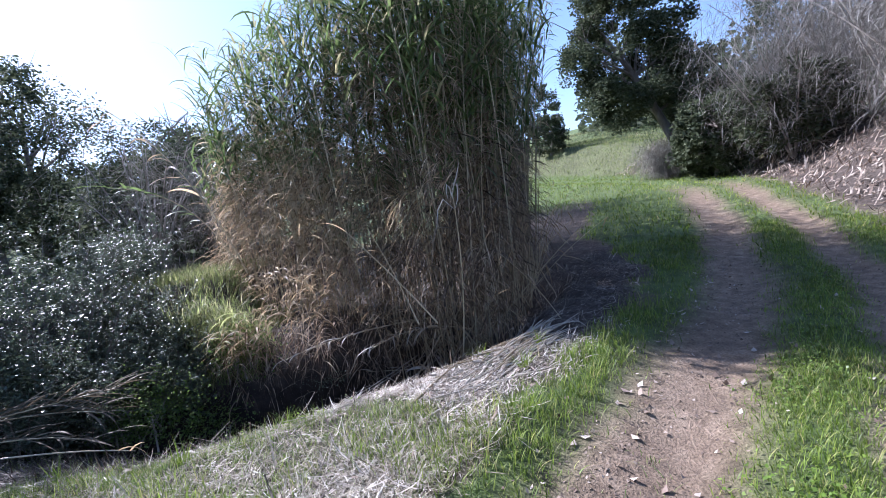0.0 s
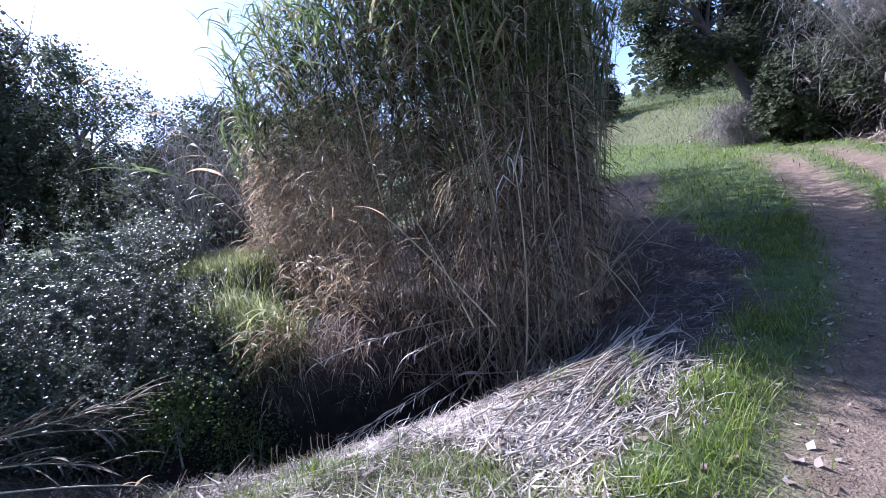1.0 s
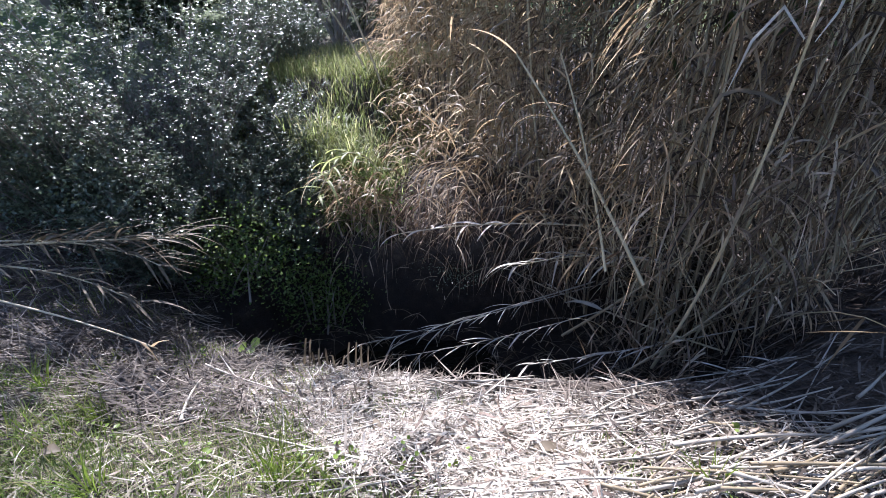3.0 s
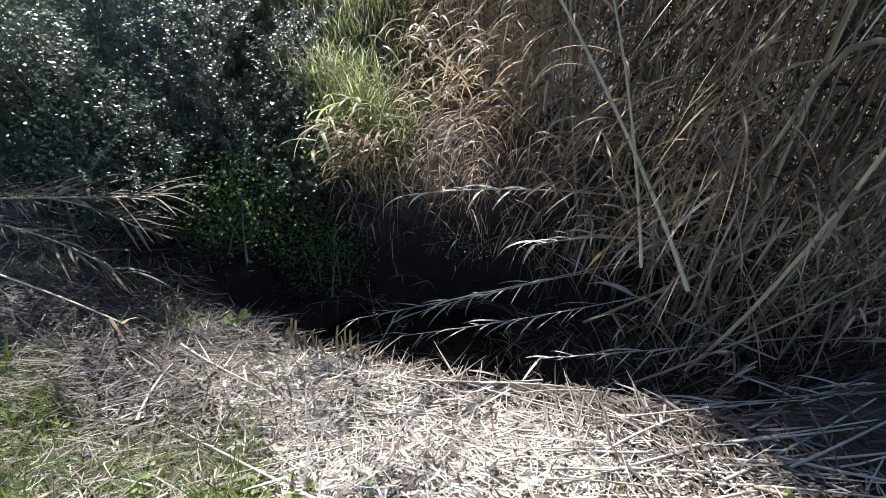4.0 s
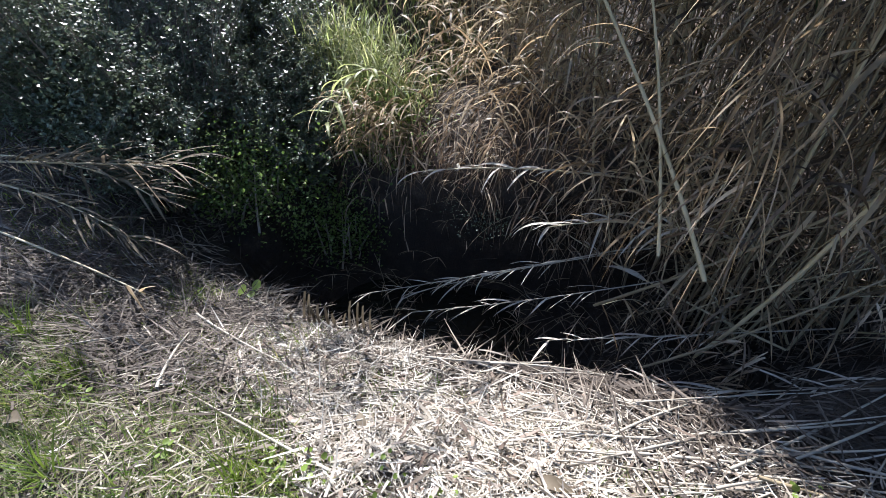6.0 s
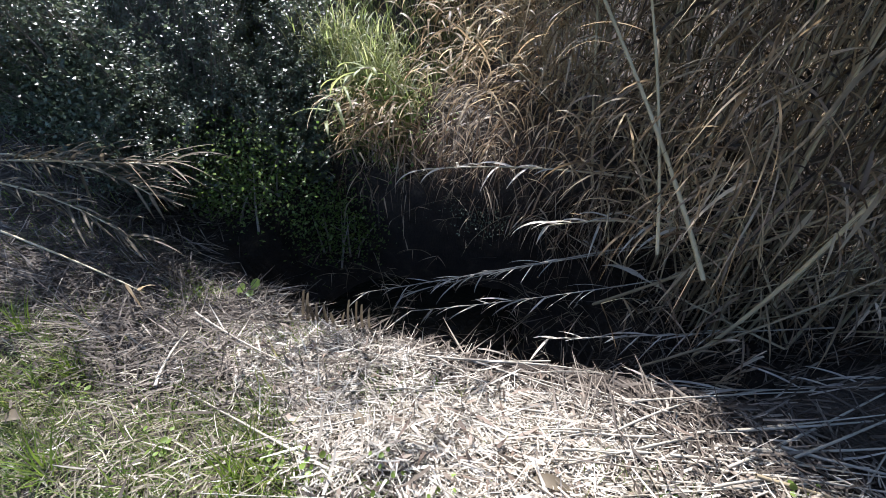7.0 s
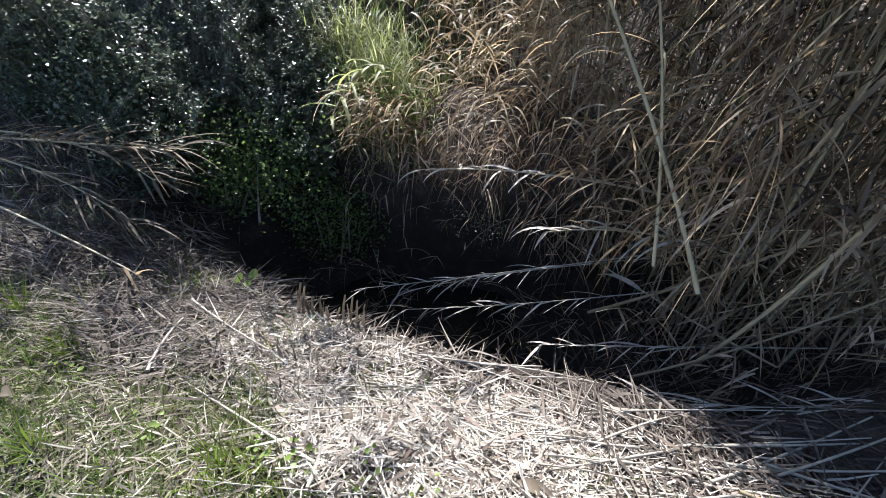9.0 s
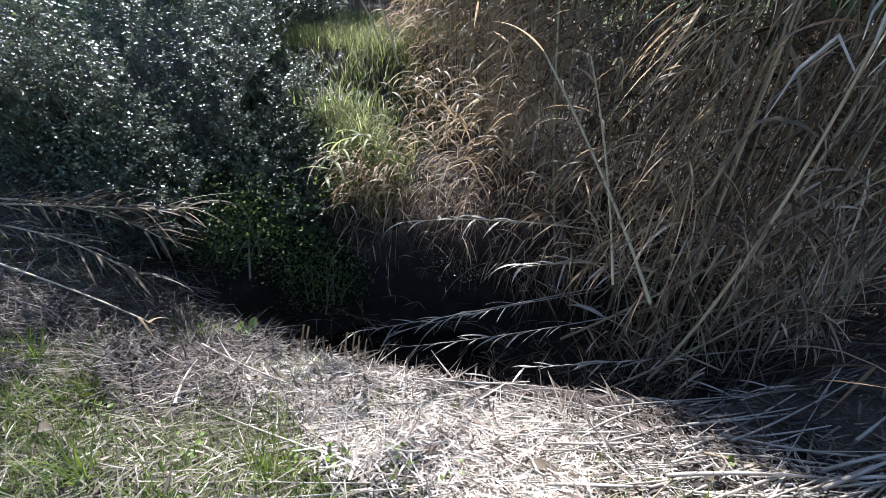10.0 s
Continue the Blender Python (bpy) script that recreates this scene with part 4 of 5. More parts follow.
def tuft(name, x, y, n, length, width, mat, label, category, lean=(0.05, 0.6)):
    z = float(height(x, y))
    thing = tagged(new(name), label, category)
    for i in range(n):
        mid = line([(x + rng.normal() * 0.02, y + rng.normal() * 0.02, z - 0.01)], rng.uniform(0, 6.28), rng.uniform(*length), rng.uniform(*lean), rng.uniform(0.2, 1.1), 5)[0]
        sheet("blade", *strip(mid, np.interp(np.linspace(0, 1, 6), (0, 0.3, 1), (0.6, 1, 0.1)) * rng.uniform(*width), UP + rng.normal(size=3) * 0.3), mat, parent=thing)
    return thing


tuft("dry_tuft", -2.2, 3.98, 14, (0.12, 0.28), (0.006, 0.012), STRAW, "pale dry grass tuft on the creek rim", "grass tuft")
for fx, fy in ((-2.3, 3.02), (-1.15, 3.1), (-1.75, 2.75), (-2.75, 3.0), (0.45, 3.75), (0.75, 3.3), (1.0, 3.75), (0.6, 2.6), (1.15, 3.35)):
    tuft("grass_tuft", fx, fy, 26, (0.1, 0.26), (0.005, 0.009), GRASS, "bright green grass tuft on the bank", "grass tuft")


def weed(x, y, n, size, label="small green clover weed growing through the straw"):
    """A rosette of round leaves on short stems."""
    z = float(height(x, y))
    thing = tagged(new("weed"), label, "weed")
    for i in range(n):
        a, r = rng.uniform(0, 6.28), rng.uniform(0.01, 0.09)
        c = np.array((x + math.cos(a) * r, y + math.sin(a) * r, z + rng.uniform(0.03, 0.11)))
        t = np.linspace(0, 2 * np.pi, 9)[:-1]
        e = rng.normal(size=3) * 0.35 + UP
        e /= np.linalg.norm(e)
        p = np.cross(e, (1, 0.3, 0.1))
        p /= np.linalg.norm(p)
        q = np.cross(e, p)
        s = size * rng.uniform(0.6, 1.2)
        v = np.stack([c + s * (math.cos(k) * p + math.sin(k) * q * 0.85) for k in t] + [c - e * s * 0.25])
        sheet("leaf", v, np.array([(8, 0, 1, 2), (8, 2, 3, 4), (8, 4, 5, 6), (8, 6, 7, 0)]), BRAMBLE_LIT, parent=thing)
    return thing


for fx, fy, k in ((-0.93, 3.3, 14), (-0.68, 3.42, 9), (-0.5, 3.5, 7), (-1.05, 3.2, 12), (-2.15, 2.95, 10), (-1.5, 3.05, 9), (-2.6, 3.75, 12), (-3.1, 3.5, 9), (0.6, 4.15, 10)):
    weed(fx, fy, k, 0.013)
weed(-2.42, 4.0, 3, 0.04, "pair of round green leaves at the creek edge")

for fx, fy, sc in ((-0.28, 4.72, 0.085), (0.05, 4.9, 0.07), (-0.75, 4.72, 0.05)):
    bm = bmesh.new()
    bmesh.ops.create_icosphere(bm, subdivisions=3, radius=sc)
    for vert in bm.verts:
        vert.co *= 1 + 0.25 * noise.noise(vert.co * 14 + Vector((fx * 9, fy * 7, 0)))
        vert.co.z *= 0.65
    me = bpy.data.meshes.new("stone")
    bm.to_mesh(me)
    bm.free()
    me.materials.append(STONE)
    for poly in me.polygons:
        poly.use_smooth = True
    st = tagged(new("stone", me), "grey weathered stone half hidden on the creek bank", "stone")
    st.location = (fx, fy, float(height(fx, fy)) + sc * 0.25)

# single pale dead leaves that lie on the bank
for fx, fy, L, w, a in ((-2.12, 2.78, 0.09, 0.055, 0.5), (-0.95, 3.55, 0.1, 0.045, 2.4), (-0.15, 3.72, 0.14, 0.05, 0.2), (0.5, 4.0, 0.12, 0.05, 1.1)):
    z = float(height(fx, fy)) + 0.05
    mid = np.array([(fx + math.cos(a) * L * (k / 6 - 0.5), fy + math.sin(a) * L * (k / 6 - 0.5), z + 0.02 * math.sin(k / 6 * 3.1)) for k in range(7)])
    tagged(sheet("dead_leaf", *strip(mid, w * np.array([0.1, 0.7, 1, 1, 0.85, 0.5, 0.05]), UP), FROND), "broad pale dead leaf lying on the bank", "leaf", "pale leaves on the bank")

# ---- grass ----
def grass_keep(x, y):
    u, v = track(x, y)
    a, b, c = cover(x, y)
    verge = smooth(-1.2, -0.75, v + 0.3 * lump(x, y, 2.2) + 0.3 * smooth(4.6, 6.0, y) + 1.8 * smooth(6.0, 11.0, y)) * (1 - 0.85 * smooth(-0.55, -0.35, v + 0.1 * lump(x, y, 5)) * smooth(0.1, -0.1, v))
    return np.clip(b * verge * (0.7 + 0.5 * lump(x, y, 3.3, 4)), 0, 1)


def grass_patch(name, n, box, lo, hi, wlo, whi, keep, label, mat=GRASS):
    x, y = scattered(n, box, keep)
    n = len(x)
    g = blades(on_ground(x, y, -0.01), R(0, 2 * np.pi, n), R(lo, hi, n), R(wlo, whi, n), R(0.0, 0.7, n), R(0.2, 1.4, n), 3, R(-0.5, 0.5, n))
    return tagged(sheet(name, *g, mat), label, "grass", kind="stuff")


grass_patch("track_grass", 150000, (0.0, 8.0, 0.3, 8.0), 0.03, 0.12, 0.003, 0.009, grass_keep, "bright green grass between and beside the wheel ruts")
grass_patch("strip_grass", 60000, (1.0, 4.6, 0.9, 4.8), 0.02, 0.08, 0.003, 0.007, lambda x, y: grass_keep(x, y) * (track(x, y)[1] > 0.2), "short dense grass on the strip between the wheel ruts")
grass_patch("far_grass", 48000, (2.6, 18.0, 6.0, 40.0), 0.06, 0.18, 0.01, 0.03, lambda x, y: cover(x, y)[1] * smooth(-9, -7, track(x, y)[1]), "sunlit green grass on the far bend of the track")
def verge(x, y):
    u, v = track(x, y)
    return smooth(-1.25, -1.0, v) * smooth(-0.5, -0.65, v) * smooth(-1.0, 0.0, u) * smooth(3.4, 2.6, u) * smooth(-0.25, 0.35, lump(x, y, 3.1, 7.0))


grass_patch("verge_grass", 26000, (-0.6, 4.5, 0.8, 5.5), 0.08, 0.24, 0.004, 0.008, verge, "lush bright green grass clumps on the verge of the track")


def grassy_bank(x, y):
    return smooth(-0.05, 0.3, hay_side(x, y)) * smooth(-4.6, -3.5, x) * smooth(0.8, 2.0, y) * smooth(-0.7, -1.0, track(x, y)[1])


grass_patch("bank_grass", 190000, (-4.6, 1.2, 0.9, 4.0), 0.03, 0.12, 0.002, 0.006, lambda x, y: np.maximum(0.04 + 0.22 * smooth(-0.2, -0.6, lump(x, y, 4.6, 2.0)) * smooth(0.1, -0.2, y - creek_edge(x)) * smooth(-2.0, -1.6, x), grassy_bank(x, y)) * (0.55 + 0.5 * lump(x, y, 5, 3)) * (0.4 + 0.6 * smooth(2.3, 2.8, y + 0.3 * lump(x, y, 1.7))), "short yellow-green grass on the bank", BANK_GRASS)
grass_patch("tall_bank_grass", 34000, (-4.6, 1.2, 0.6, 4.0), 0.08, 0.22, 0.003, 0.007, lambda x, y: grassy_bank(x, y) * smooth(-0.2, 0.6, lump(x, y, 4, 1)), "tufts of green grass growing through the hay")
strewn("bank_hay", 80000, (-4.6, 1.2, 0.6, 4.0), lambda x, y: grassy_bank(x, y) * (0.32 + 0.68 * smooth(2.8, 2.3, y + 0.3 * lump(x, y, 1.7))), HAY, (0.05, 0.24), (0.002, 0.008), 0.07, "fine dry hay lying in the grass", "hay", None, 0.3, 0.5)
grass_patch("meadow_patch", 12000, (-6.5, -3.2, 7.0, 9.5), 0.1, 0.3, 0.006, 0.014, lambda x, y: np.full_like(x, 0.9), "sunlit yellow-green grass behind the creek", MEADOW)
grass_patch("far_bank_grass", 14000, (-5.2, -2.3, 5.5, 7.6), 0.12, 0.36, 0.005, 0.013, lambda x, y: 0.55 + 0.4 * lump(x, y, 2.4, 3.0), "sunlit yellow-green grass on the far bank of the creek", YOUNG)
grass_patch("shade_blades", 9000, (-3.8, -1.6, 2.9, 4.0), 0.04, 0.15, 0.003, 0.006, lambda x, y: smooth(0.2, 0.0, hay_side(x, y)) * smooth(-0.1, 0.5, lump(x, y, 5.5, 1.0)) * smooth(0.1, -0.1, y - creek_edge(x)), "thin green grass among the grey stems")
grass_patch("shade_grass", 6000, (-7.5, -2.4, 3.0, 5.5), 0.04, 0.18, 0.003, 0.008, lambda x, y: 0.15 + 0.5 * lump(x, y, 1.7) + 0.6 * smooth(-4.5, -6, x), "sparse green grass in the shade of the shrubs")

grass_patch("hill_grass", 22000, (9.0, 30.0, 14.0, 60.0), 0.12, 0.4, 0.012, 0.03, lambda x, y: smooth(2.0, 3.2, track(x, y)[1]) * (0.6 + 0.5 * lump(x, y, 0.9)), "dry pale grass on the slope beyond the track", MEADOW)
grass_patch("hill_green", 45000, (9.0, 30.0, 14.0, 60.0), 0.1, 0.35, 0.012, 0.03, lambda x, y: smooth(2.0, 3.2, track(x, y)[1]) * (0.5 - 0.5 * lump(x, y, 0.9)), "green weeds on the slope beyond the track", OAK)

x, y = scattered(60000, (0.4, 7.0, 0.8, 9.0), lambda x, y: grass_keep(x, y) * (track(x, y)[1] > 0.1) * smooth(-0.3, 0.4, lump(x, y, 3.7, 2.0)))
c = on_ground(x, y, 0.0) + np.stack([0 * x, 0 * x, R(0.02, 0.09, len(x))], 1)
tagged(sheet("track_clover", *leaflets(c, R(0.012, 0.026, len(c)), 0.85, 2.5), BRAMBLE_LIT), "low bright clover in the grass between the wheel ruts", "clover", kind="stuff")

# fallen leaves along the track edges and on the bank
x, y = scattered(2600, (0.2, 7.5, 0.8, 9.0), lambda x, y: np.clip(np.exp(-(((track(x, y)[1] + 0.45) / 0.25) ** 2)) + 0.25 * np.exp(-(((track(x, y)[1] - 0.4) / 0.15) ** 2)) + 0.1, 0, 1) * (track(x, y)[1] < 3))
c = on_ground(x, y, 0.015)
lv, lq = leaflets(c, R(0.015, 0.05, len(c)), 0.6, 3.0)
tagged(sheet("fallen_leaves", lv, lq, BANK_LEAF), "pale dry leaves lying along the wheel ruts", "fallen leaves", kind="stuff")

x, y = scattered(900, (0.4, 5.0, 1.0, 6.0), lambda x, y: 0.6 * np.exp(-(((track(x, y)[1] + 0.3) / 0.25) ** 2)) + 0.15 * (np.abs(track(x, y)[1]) < 1.0))
c = on_ground(x, y, 0.02)
lv, lq = leaflets(c, R(0.035, 0.075, len(c)), 0.6, 2.5)
tagged(sheet("broad_fallen_leaves", lv, lq, BANK_LEAF), "broad pale dead leaves lying on the wheel rut", "fallen leaves", kind="stuff")

# crumbs of earth and small stones in the ruts
x, y = scattered(60000, (0.0, 8.0, 0.5, 9.0), lambda x, y: cover(x, y)[0] * (0.45 + 0.5 * lump(x, y, 3.1)))
c = on_ground(x, y, 0.003)
lv, lq = leaflets(c, 0.006 + 0.03 * rng.random(len(c)) ** 3, 0.75, 2.0)
tagged(sheet("earth_crumbs", lv, lq, CRUMB), "crumbs of brown earth and grit in the wheel ruts", "grit", kind="stuff")

# ---- shrubs and trees ----
def bush(name, x, y, size, n, mats, leaf, clumps, spread, label, category, narrow=0.5, stem_n=14, up=1.5):
    z = float(height(x, y))
    az = R(0, 2 * np.pi, stem_n)
    b = np.repeat([(x, y, z - 0.05)], stem_n, 0) + np.stack([R(-0.25, 0.25, stem_n), R(-0.25, 0.25, stem_n), 0 * az], 1)
    p = line(b, az, R(0.7, 1.1, stem_n) * size[2] * up, R(0.05, 0.6, stem_n), R(0.0, 0.4, stem_n), 6)
    c = bunch(int(n * 0.7), (x, y, z + size[2] * 0.95), size, clumps, spread)
    k = n - len(c)
    c = np.concatenate([c, p[rng.integers(0, stem_n, k), rng.integers(2, 7, k)] + rng.normal(size=(k, 3)) * 0.12])
    thing = tagged(new(name), label, category)
    for i in range(stem_n):
        sheet("stem", *tubes(p[i:i + 1], 0.012, 0.003, 5), mats[0], parent=thing)
    tagged(sheet("foliage", *leaflets(c, R(leaf * 0.7, leaf * 1.3, len(c)), narrow), mats[1], parent=thing), kind="stuff")
    return thing


def sprig_shrub(name, x, y, spread, tall, stem_n, label, twig_n=20, leaf_n=32, leaf=(0.024, 0.044)):
    """Arching stems with side twigs, each twig set with small oval glossy leaves."""
    a, r = R(0, 2 * np.pi, stem_n), spread * np.sqrt(rng.random(stem_n))
    b = on_ground(x + np.cos(a) * r * 0.5, y + np.sin(a) * r * 0.5, -0.03)
    p = line(b, a, tall * R(0.55, 1.08, stem_n), R(0.0, 0.15, stem_n) + r * 0.3, R(0.0, 0.6, stem_n), 10)
    thing = tagged(new(name), label, "shrub")
    every = []
    for i in range(stem_n):
        f = R(0.5, 9.99, twig_n)
        j = f.astype(int)
        side = line(p[i, j] + (p[i, j + 1] - p[i, j]) * (f - j)[:, None], R(0, 6.28, twig_n), R(0.18, 0.5, twig_n), R(0.3, 1.3, twig_n), R(-0.5, 0.9, twig_n), 6)
        sheet("stem", *joined(tubes(p[i:i + 1], 0.008, 0.002, 5), tubes(side, 0.0025, 0.001, 3)), BARK, parent=thing)
        every.append(side)
    side = np.concatenate(every)
    k = len(side) * leaf_n
    who, f = np.repeat(np.arange(len(side)), leaf_n), R(0.5, 5.99, k)
    j = f.astype(int)
    c = side[who, j] + (side[who, j + 1] - side[who, j]) * (f - j)[:, None] + rng.normal(size=(k, 3)) * 0.014
    tagged(sheet("foliage", *leaflets(c, R(*leaf, k), 0.48, 0.6), SHRUB, parent=thing), kind="stuff")
    return thing


sprig_shrub("glossy_shrub", -3.8, 4.5, 0.6, 1.05, 22, "dark glossy-leaved shrub on the creek bank, sparkling in the sun")
sprig_shrub("glossy_shrub", -4.4, 4.9, 0.85, 2.8, 44, "dark glossy-leaved shrub on the creek bank, sparkling in the sun")
sprig_shrub("glossy_shrub", -5.2, 4.75, 1.0, 2.4, 36, "dark glossy-leaved shrub on the creek bank, sparkling in the sun")
sprig_shrub("glossy_shrub", -3.85, 5.85, 0.7, 1.0, 26, "low grey-green shrub on the far bank in the sun")
sprig_shrub("glossy_shrub", -5.0, 6.3, 0.7, 1.3, 22, "grey-green glossy shrub beside the reeds in the sun")
sprig_shrub("glossy_shrub", -3.3, 5.5, 0.7, 0.85, 26, "low grey-green shrub overhanging the creek")
sprig_shrub("glossy_shrub", -6.6, 4.9, 1.0, 2.6, 30, "dark glossy-leaved shrub on the creek bank, sparkling in the sun")
sprig_shrub("glossy_shrub", -5.0, 7.6, 0.8, 0.9, 24, "grey-green glossy shrub beside the reeds in the sun")


def strap_clump(x, y, z, size, n, label):
    """Young reeds: stems with many arching strap leaves."""
    thing = tagged(new("young_reed_clump"), label, "reed clump")
    k = 6
    bx, by = x + R(-0.6, 0.6, k) * size[0], y + R(-0.6, 0.6, k) * size[1]
    p = line(on_ground(bx, by, -0.05), R(0, 6.28, k), z + size[2] - height(bx, by), R(0.0, 0.2, k), R(0.0, 0.3, k), 6)
    for i in range(k):
        sheet("stem", *tubes(p[i:i + 1], 0.006, 0.002, 5), CANE, parent=thing)
    c = bunch(n, (x, y, z), size, 60, 0.12)
    fol = blades(c, R(0, 6.28, n), R(0.14, 0.42, n), R(0.005, 0.014, n), R(0.1, 1.2, n), R(0.6, 1.9, n), 5, R(-1, 1, n))
    tagged(sheet("foliage", *fol, YOUNG, parent=thing), kind="stuff")
    return thing


strap_clump(-3.0, 6.05, 0.35, (0.45, 0.3, 0.2), 1100, "mound of sunlit yellow-green young reeds beside the thicket")
strap_clump(-2.6, 5.75, 0.15, (0.3, 0.25, 0.22), 800, "low yellow-green young reeds hanging over the brambles")
bush("bramble", -2.85, 5.2, (0.55, 0.35, 0.35), 3600, (TWIG, BRAMBLE), 0.03, 60, 0.15, "low green bramble overhanging the creek", "bramble", 0.7)
bush("bramble", -2.45, 5.65, (0.4, 0.3, 0.3), 1500, (TWIG, BRAMBLE), 0.034, 50, 0.14, "low green bramble overhanging the creek", "bramble", 0.7)
bush("bramble", -3.25, 4.75, (0.65, 0.4, 0.4), 3600, (TWIG, BRAMBLE), 0.03, 60, 0.16, "low green bramble overhanging the creek", "bramble", 0.7)
bush("bramble", -4.2, 4.45, (0.8, 0.4, 0.6), 6000, (TWIG, SHRUB), 0.036, 70, 0.16, "low dark bramble at the foot of the shrubs", "bramble", 0.6)
bush("bramble", -5.4, 4.4, (0.9, 0.45, 0.7), 6000, (TWIG, SHRUB), 0.04, 70, 0.18, "low dark bramble at the foot of the shrubs", "bramble", 0.6)
bush("bramble", -6.8, 4.4, (1.2, 0.9, 0.8), 6000, (TWIG, BRAMBLE), 0.05, 50, 0.2, "low green bramble overhanging the creek", "bramble", 0.7)


def tree(name, x, y, h, radius, n, leaf, label, clumps=90, low=0.45, bark=BARK, foliage=OAK, category="tree", trunk=0.16, lean=0.1, limb_n=14, off=(0, 0)):
    z = float(height(x, y))
    t = line([(x, y, z - 0.2)], R(0, 2 * np.pi, 1), h * 0.75, lean, 0.2, 8)
    t[:, :, 0] += off[0] * np.linspace(0, 1, 9)
    t[:, :, 1] += off[1] * np.linspace(0, 1, 9)
    limbs = line(t[0, rng.integers(2, 9, limb_n)], R(0, 2 * np.pi, limb_n), R(0.5, 1.0, limb_n) * radius[0] * 1.1, R(0.3, 1.1, limb_n), R(-0.3, 0.4, limb_n), 6)
    thing = tagged(new(name), label, category)
    sheet("trunk", *tubes(t, trunk, trunk * 0.35, 9), bark, parent=thing, smooth=True)
    for i in range(limb_n):
        m = 6
        twigs = line(limbs[i, rng.integers(2, 7, m)], R(0, 2 * np.pi, m), R(0.2, 0.5, m) * radius[0], R(0.2, 1.4, m), R(-0.4, 0.6, m), 4)
        sheet("limb", *joined(tubes(limbs[i:i + 1], trunk * 0.35, trunk * 0.08, 6), tubes(twigs, trunk * 0.1, trunk * 0.03, 4)), bark, parent=thing)
    if n:
        c = bunch(n, (x + off[0], y + off[1], z + h * (low + (1 - low) * 0.5)), radius, clumps, radius[0] * 0.1)
        tagged(sheet("crown", *leaflets(c, R(leaf * 0.7, leaf * 1.4, n), 0.6), foliage, parent=thing), kind="stuff")
    return thing


OAKS = [(11.6, 33.5, 3.0, (1.4, 1.2, 1.6), 8000), (13.6, 17.4, 3.4, (1.8, 1.6, 1.6), 12000), (14.6, 21.5, 5.0, (2.0, 1.8, 2.6), 12000), (11.9, 15.8, 3.0, (1.7, 1.5, 1.6), 14000), (13.0, 13.6, 2.8, (2.0, 1.7, 1.5), 15000), (22.0, 21.0, 9.0, (3.4, 3.2, 4.4), 16000), (12.6, 38.0, 6.0, (1.8, 1.8, 3.0), 9000), (20.5, 9.5, 8.0, (3.0, 2.8, 4.0), 14000), (23.0, 14.0, 9.0, (3.4, 3.2, 4.4), 14000)]
tree("oak_tree", 13.2, 19.4, 10.0, (2.9, 2.6, 4.0), 42000, 0.15, "tall evergreen oak leaning over the track", low=0.2, clumps=150, limb_n=14, trunk=0.24, off=(-2.0, 0.6))
for x, y, h, rad, n in OAKS:
    tree("oak_tree", x, y, h, rad, n, 0.15, "dark evergreen oak on the bank above the track", low=0.0, clumps=120, limb_n=10)


def bare_shrub(name, x, y, h, spread, n, label, drop=False):
    """A thicket of thin bare twigs, some hanging."""
    z = float(height(x, y))
    az = R(0, 2 * np.pi, 12)
    p = line(np.repeat([(x, y, z - 0.1)], 12, 0), az, R(0.8, 1.1, 12) * h, R(0.1, 0.5, 12), R(0.0, 0.4, 12), 8)
    thing = tagged(new(name), label, "shrub")
    for i in range(12):
        sheet("stem", *tubes(p[i:i + 1], 0.03, 0.008, 6), TWIG, parent=thing)
    b = p[rng.integers(0, 12, n), rng.integers(2, 9, n)] + rng.normal(size=(n, 3)) * spread * np.array((0.3, 0.3, 0.2))
    tw = blades(b, R(0, 6.28, n), R(0.3, 1.2, n), R(0.005, 0.016, n), R(0.8, 2.6, n), R(0.2, 1.0, n), 3, R(-2, 2, n))
    tagged(sheet("twig_mass", *tw, PALE_TWIG, parent=thing), kind="stuff")
    return thing


for x, y, h, s in ((12.6, 10.0, 5.2, 2.2), (15.0, 14.6, 7.0, 2.4), (11.4, 8.0, 4.6, 2.0), (17.0, 16.4, 8.0, 2.8), (10.6, 6.2, 4.6, 1.8), (11.6, 18.6, 1.6, 1.2), (14.2, 8.4, 6.5, 2.4), (14.0, 12.0, 6.0, 2.2), (12.6, 13.2, 4.6, 2.0), (13.4, 14.8, 5.4, 2.0)):
    bare_shrub("bare_shrub", x, y, h, s, 5000, "grey leafless shrub with trailing twigs on the bank")
for x, y, h, s in ((-6.0, 10.2, 3.2, 1.4), (-4.2, 11.0, 2.4, 1.2)):
    bare_shrub("bare_shrub", x, y, h, s, 1800, "grey leafless shrub beyond the creek")

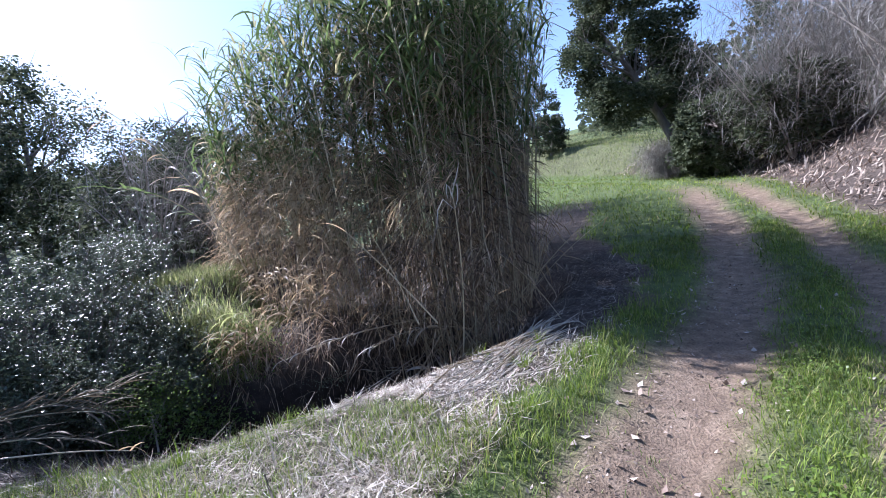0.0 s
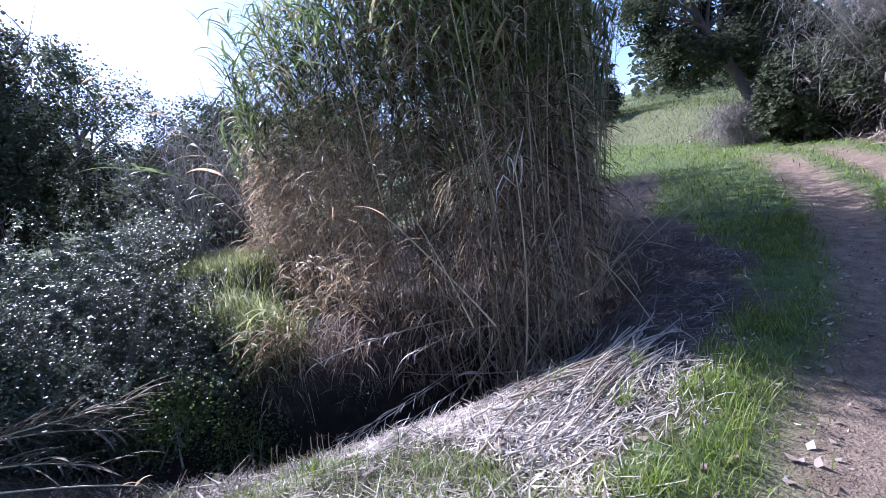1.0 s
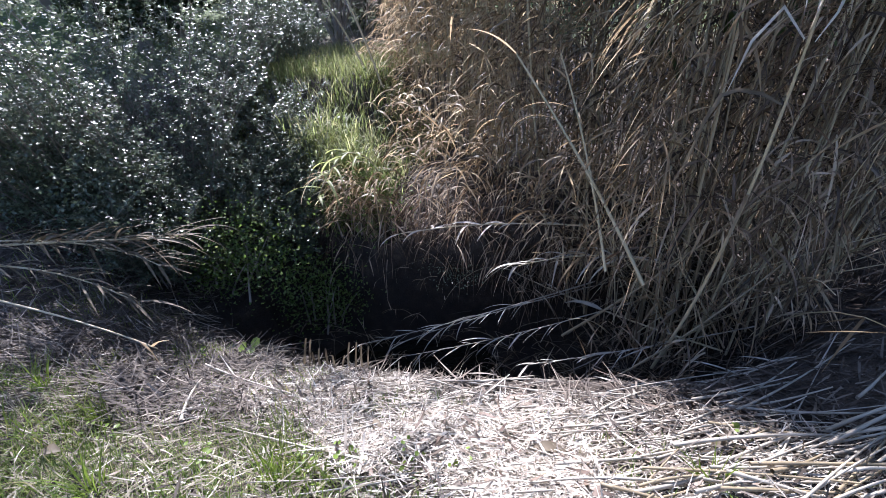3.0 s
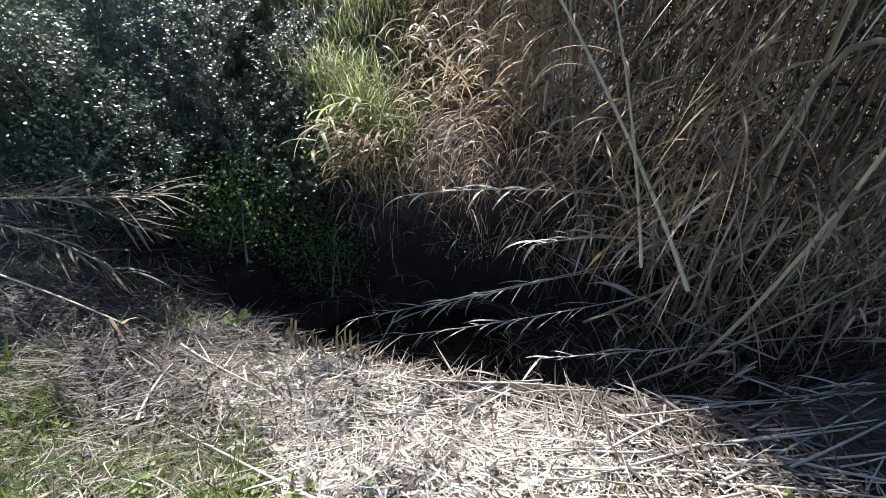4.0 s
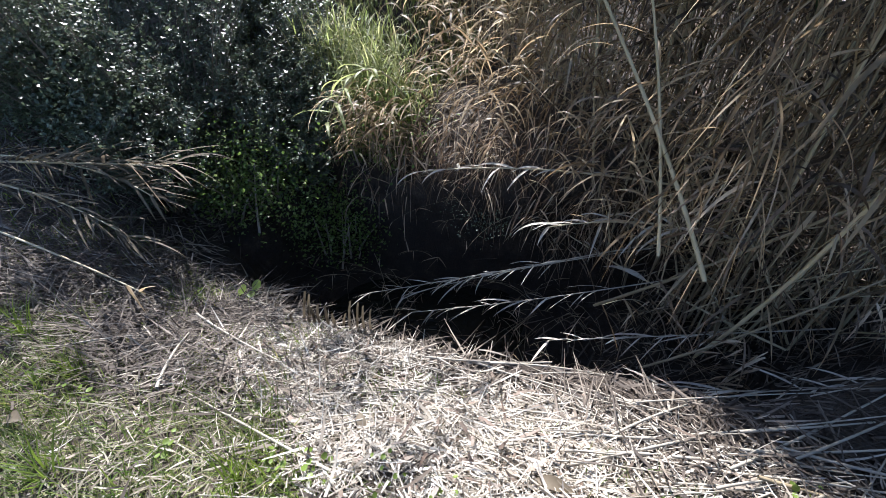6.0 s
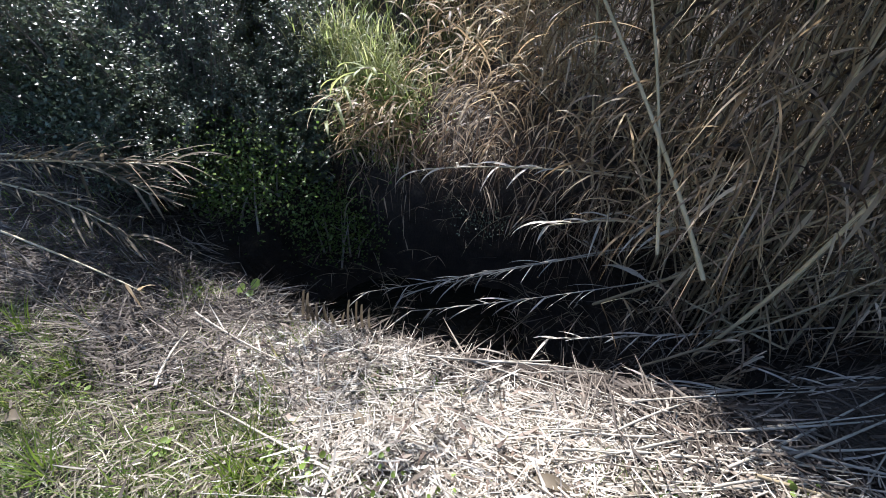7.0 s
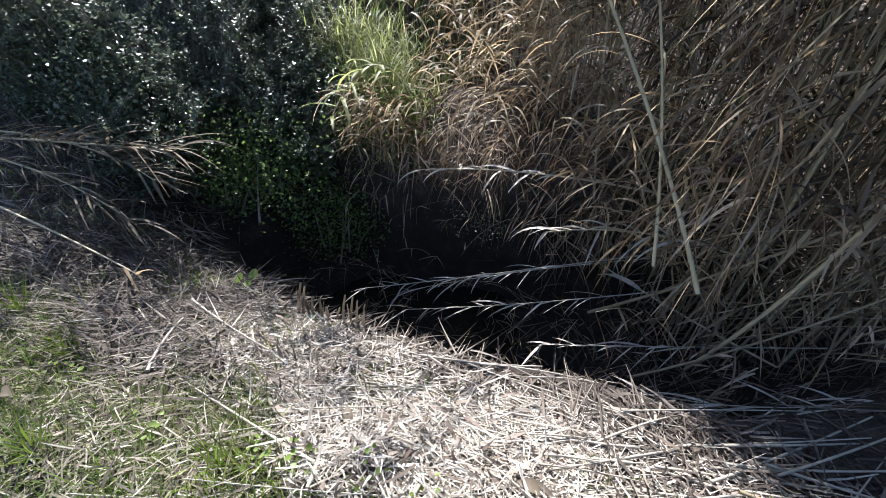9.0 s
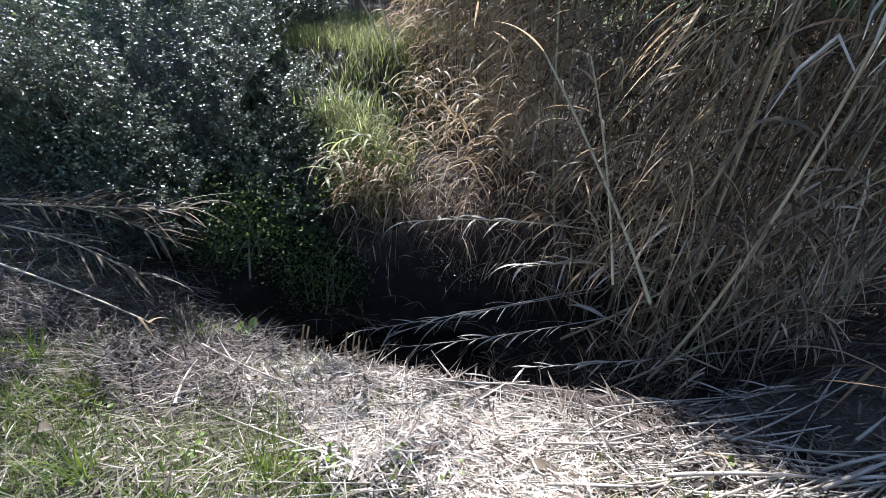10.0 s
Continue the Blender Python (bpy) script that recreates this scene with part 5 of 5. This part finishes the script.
LEFT = [(-9.3, 8.4, 4.8, (1.4, 1.3, 2.2)), (-10.2, 9.8, 6.0, (1.8, 1.7, 2.8)), (-11.4, 12.6, 6.6, (2.2, 2.0, 3.0)), (-13.6, 9.2, 9.0, (2.4, 2.2, 4.2)), (-12.5, 15.5, 6.5, (3.0, 2.6, 2.9)), (-8.6, 16.0, 5.0, (2.4, 2.0, 2.4)), (-6.4, 14.0, 4.2, (1.8, 1.6, 1.9)), (-3.8, 15.5, 4.2, (2.0, 1.8, 1.9)), (-15.0, 11.5, 6.0, (2.6, 2.4, 2.8))]
for x, y, h, rad in LEFT:
    tree("riverside_tree", x, y, h, rad, 13000, 0.10, "dense dark-leaved tree beyond the creek against the sun", low=0.0, clumps=170)

# heaps of dry stems and leaves on the foot of the bank
strewn("bank_litter", 46000, (6.0, 20.0, 3.0, 24.0), lambda x, y: smooth(1.9, 2.6, track(x, y)[1]) * smooth(6.5, 4.5, track(x, y)[1]) * (0.6 + 0.4 * lump(x, y, 2.2)), BANK_LEAF, (0.12, 0.5), (0.012, 0.05), 0.3, "thick pale dry stems and leaves on the foot of the bank", "leaf litter", None, 0.5, 0.9)

# woods that close the distance
n = 42000
a = R(0, 2 * np.pi, n)
r = R(34, 60, n)
wx, wy = np.cos(a) * r, 10 + np.sin(a) * r
keep = ~((wy > 20) & (np.abs(wx - 0.34 * wy) < 4.5))
wx, wy = wx[keep], wy[keep]
c = on_ground(wx, wy) + np.stack([0 * wx, 0 * wx, rng.random(len(wx)) * (5.0 + 2.5 * lump(wx, wy, 0.25))], 1)
lv, lq = leaflets(c, R(0.5, 1.1, len(c)), 0.7)
tagged(sheet("far_woods", lv, lq, OAK), "dark woods all round in the distance", "woods", kind="stuff")
n = 26000
wx, wy = R(-26, -4.5, n), R(9, 26, n)
keep = wy > 12 - 0.35 * (wx + 4)
wx, wy = wx[keep], wy[keep]
c = on_ground(wx, wy) + np.stack([0 * wx, 0 * wx, rng.random(len(wx)) * (2.6 + 1.2 * lump(wx, wy, 0.6))], 1)
lv, lq = leaflets(c, R(0.12, 0.3, len(c)), 0.6)
tagged(sheet("undergrowth", lv, lq, OAK), "dark undergrowth among the trees beyond the creek", "undergrowth", kind="stuff")
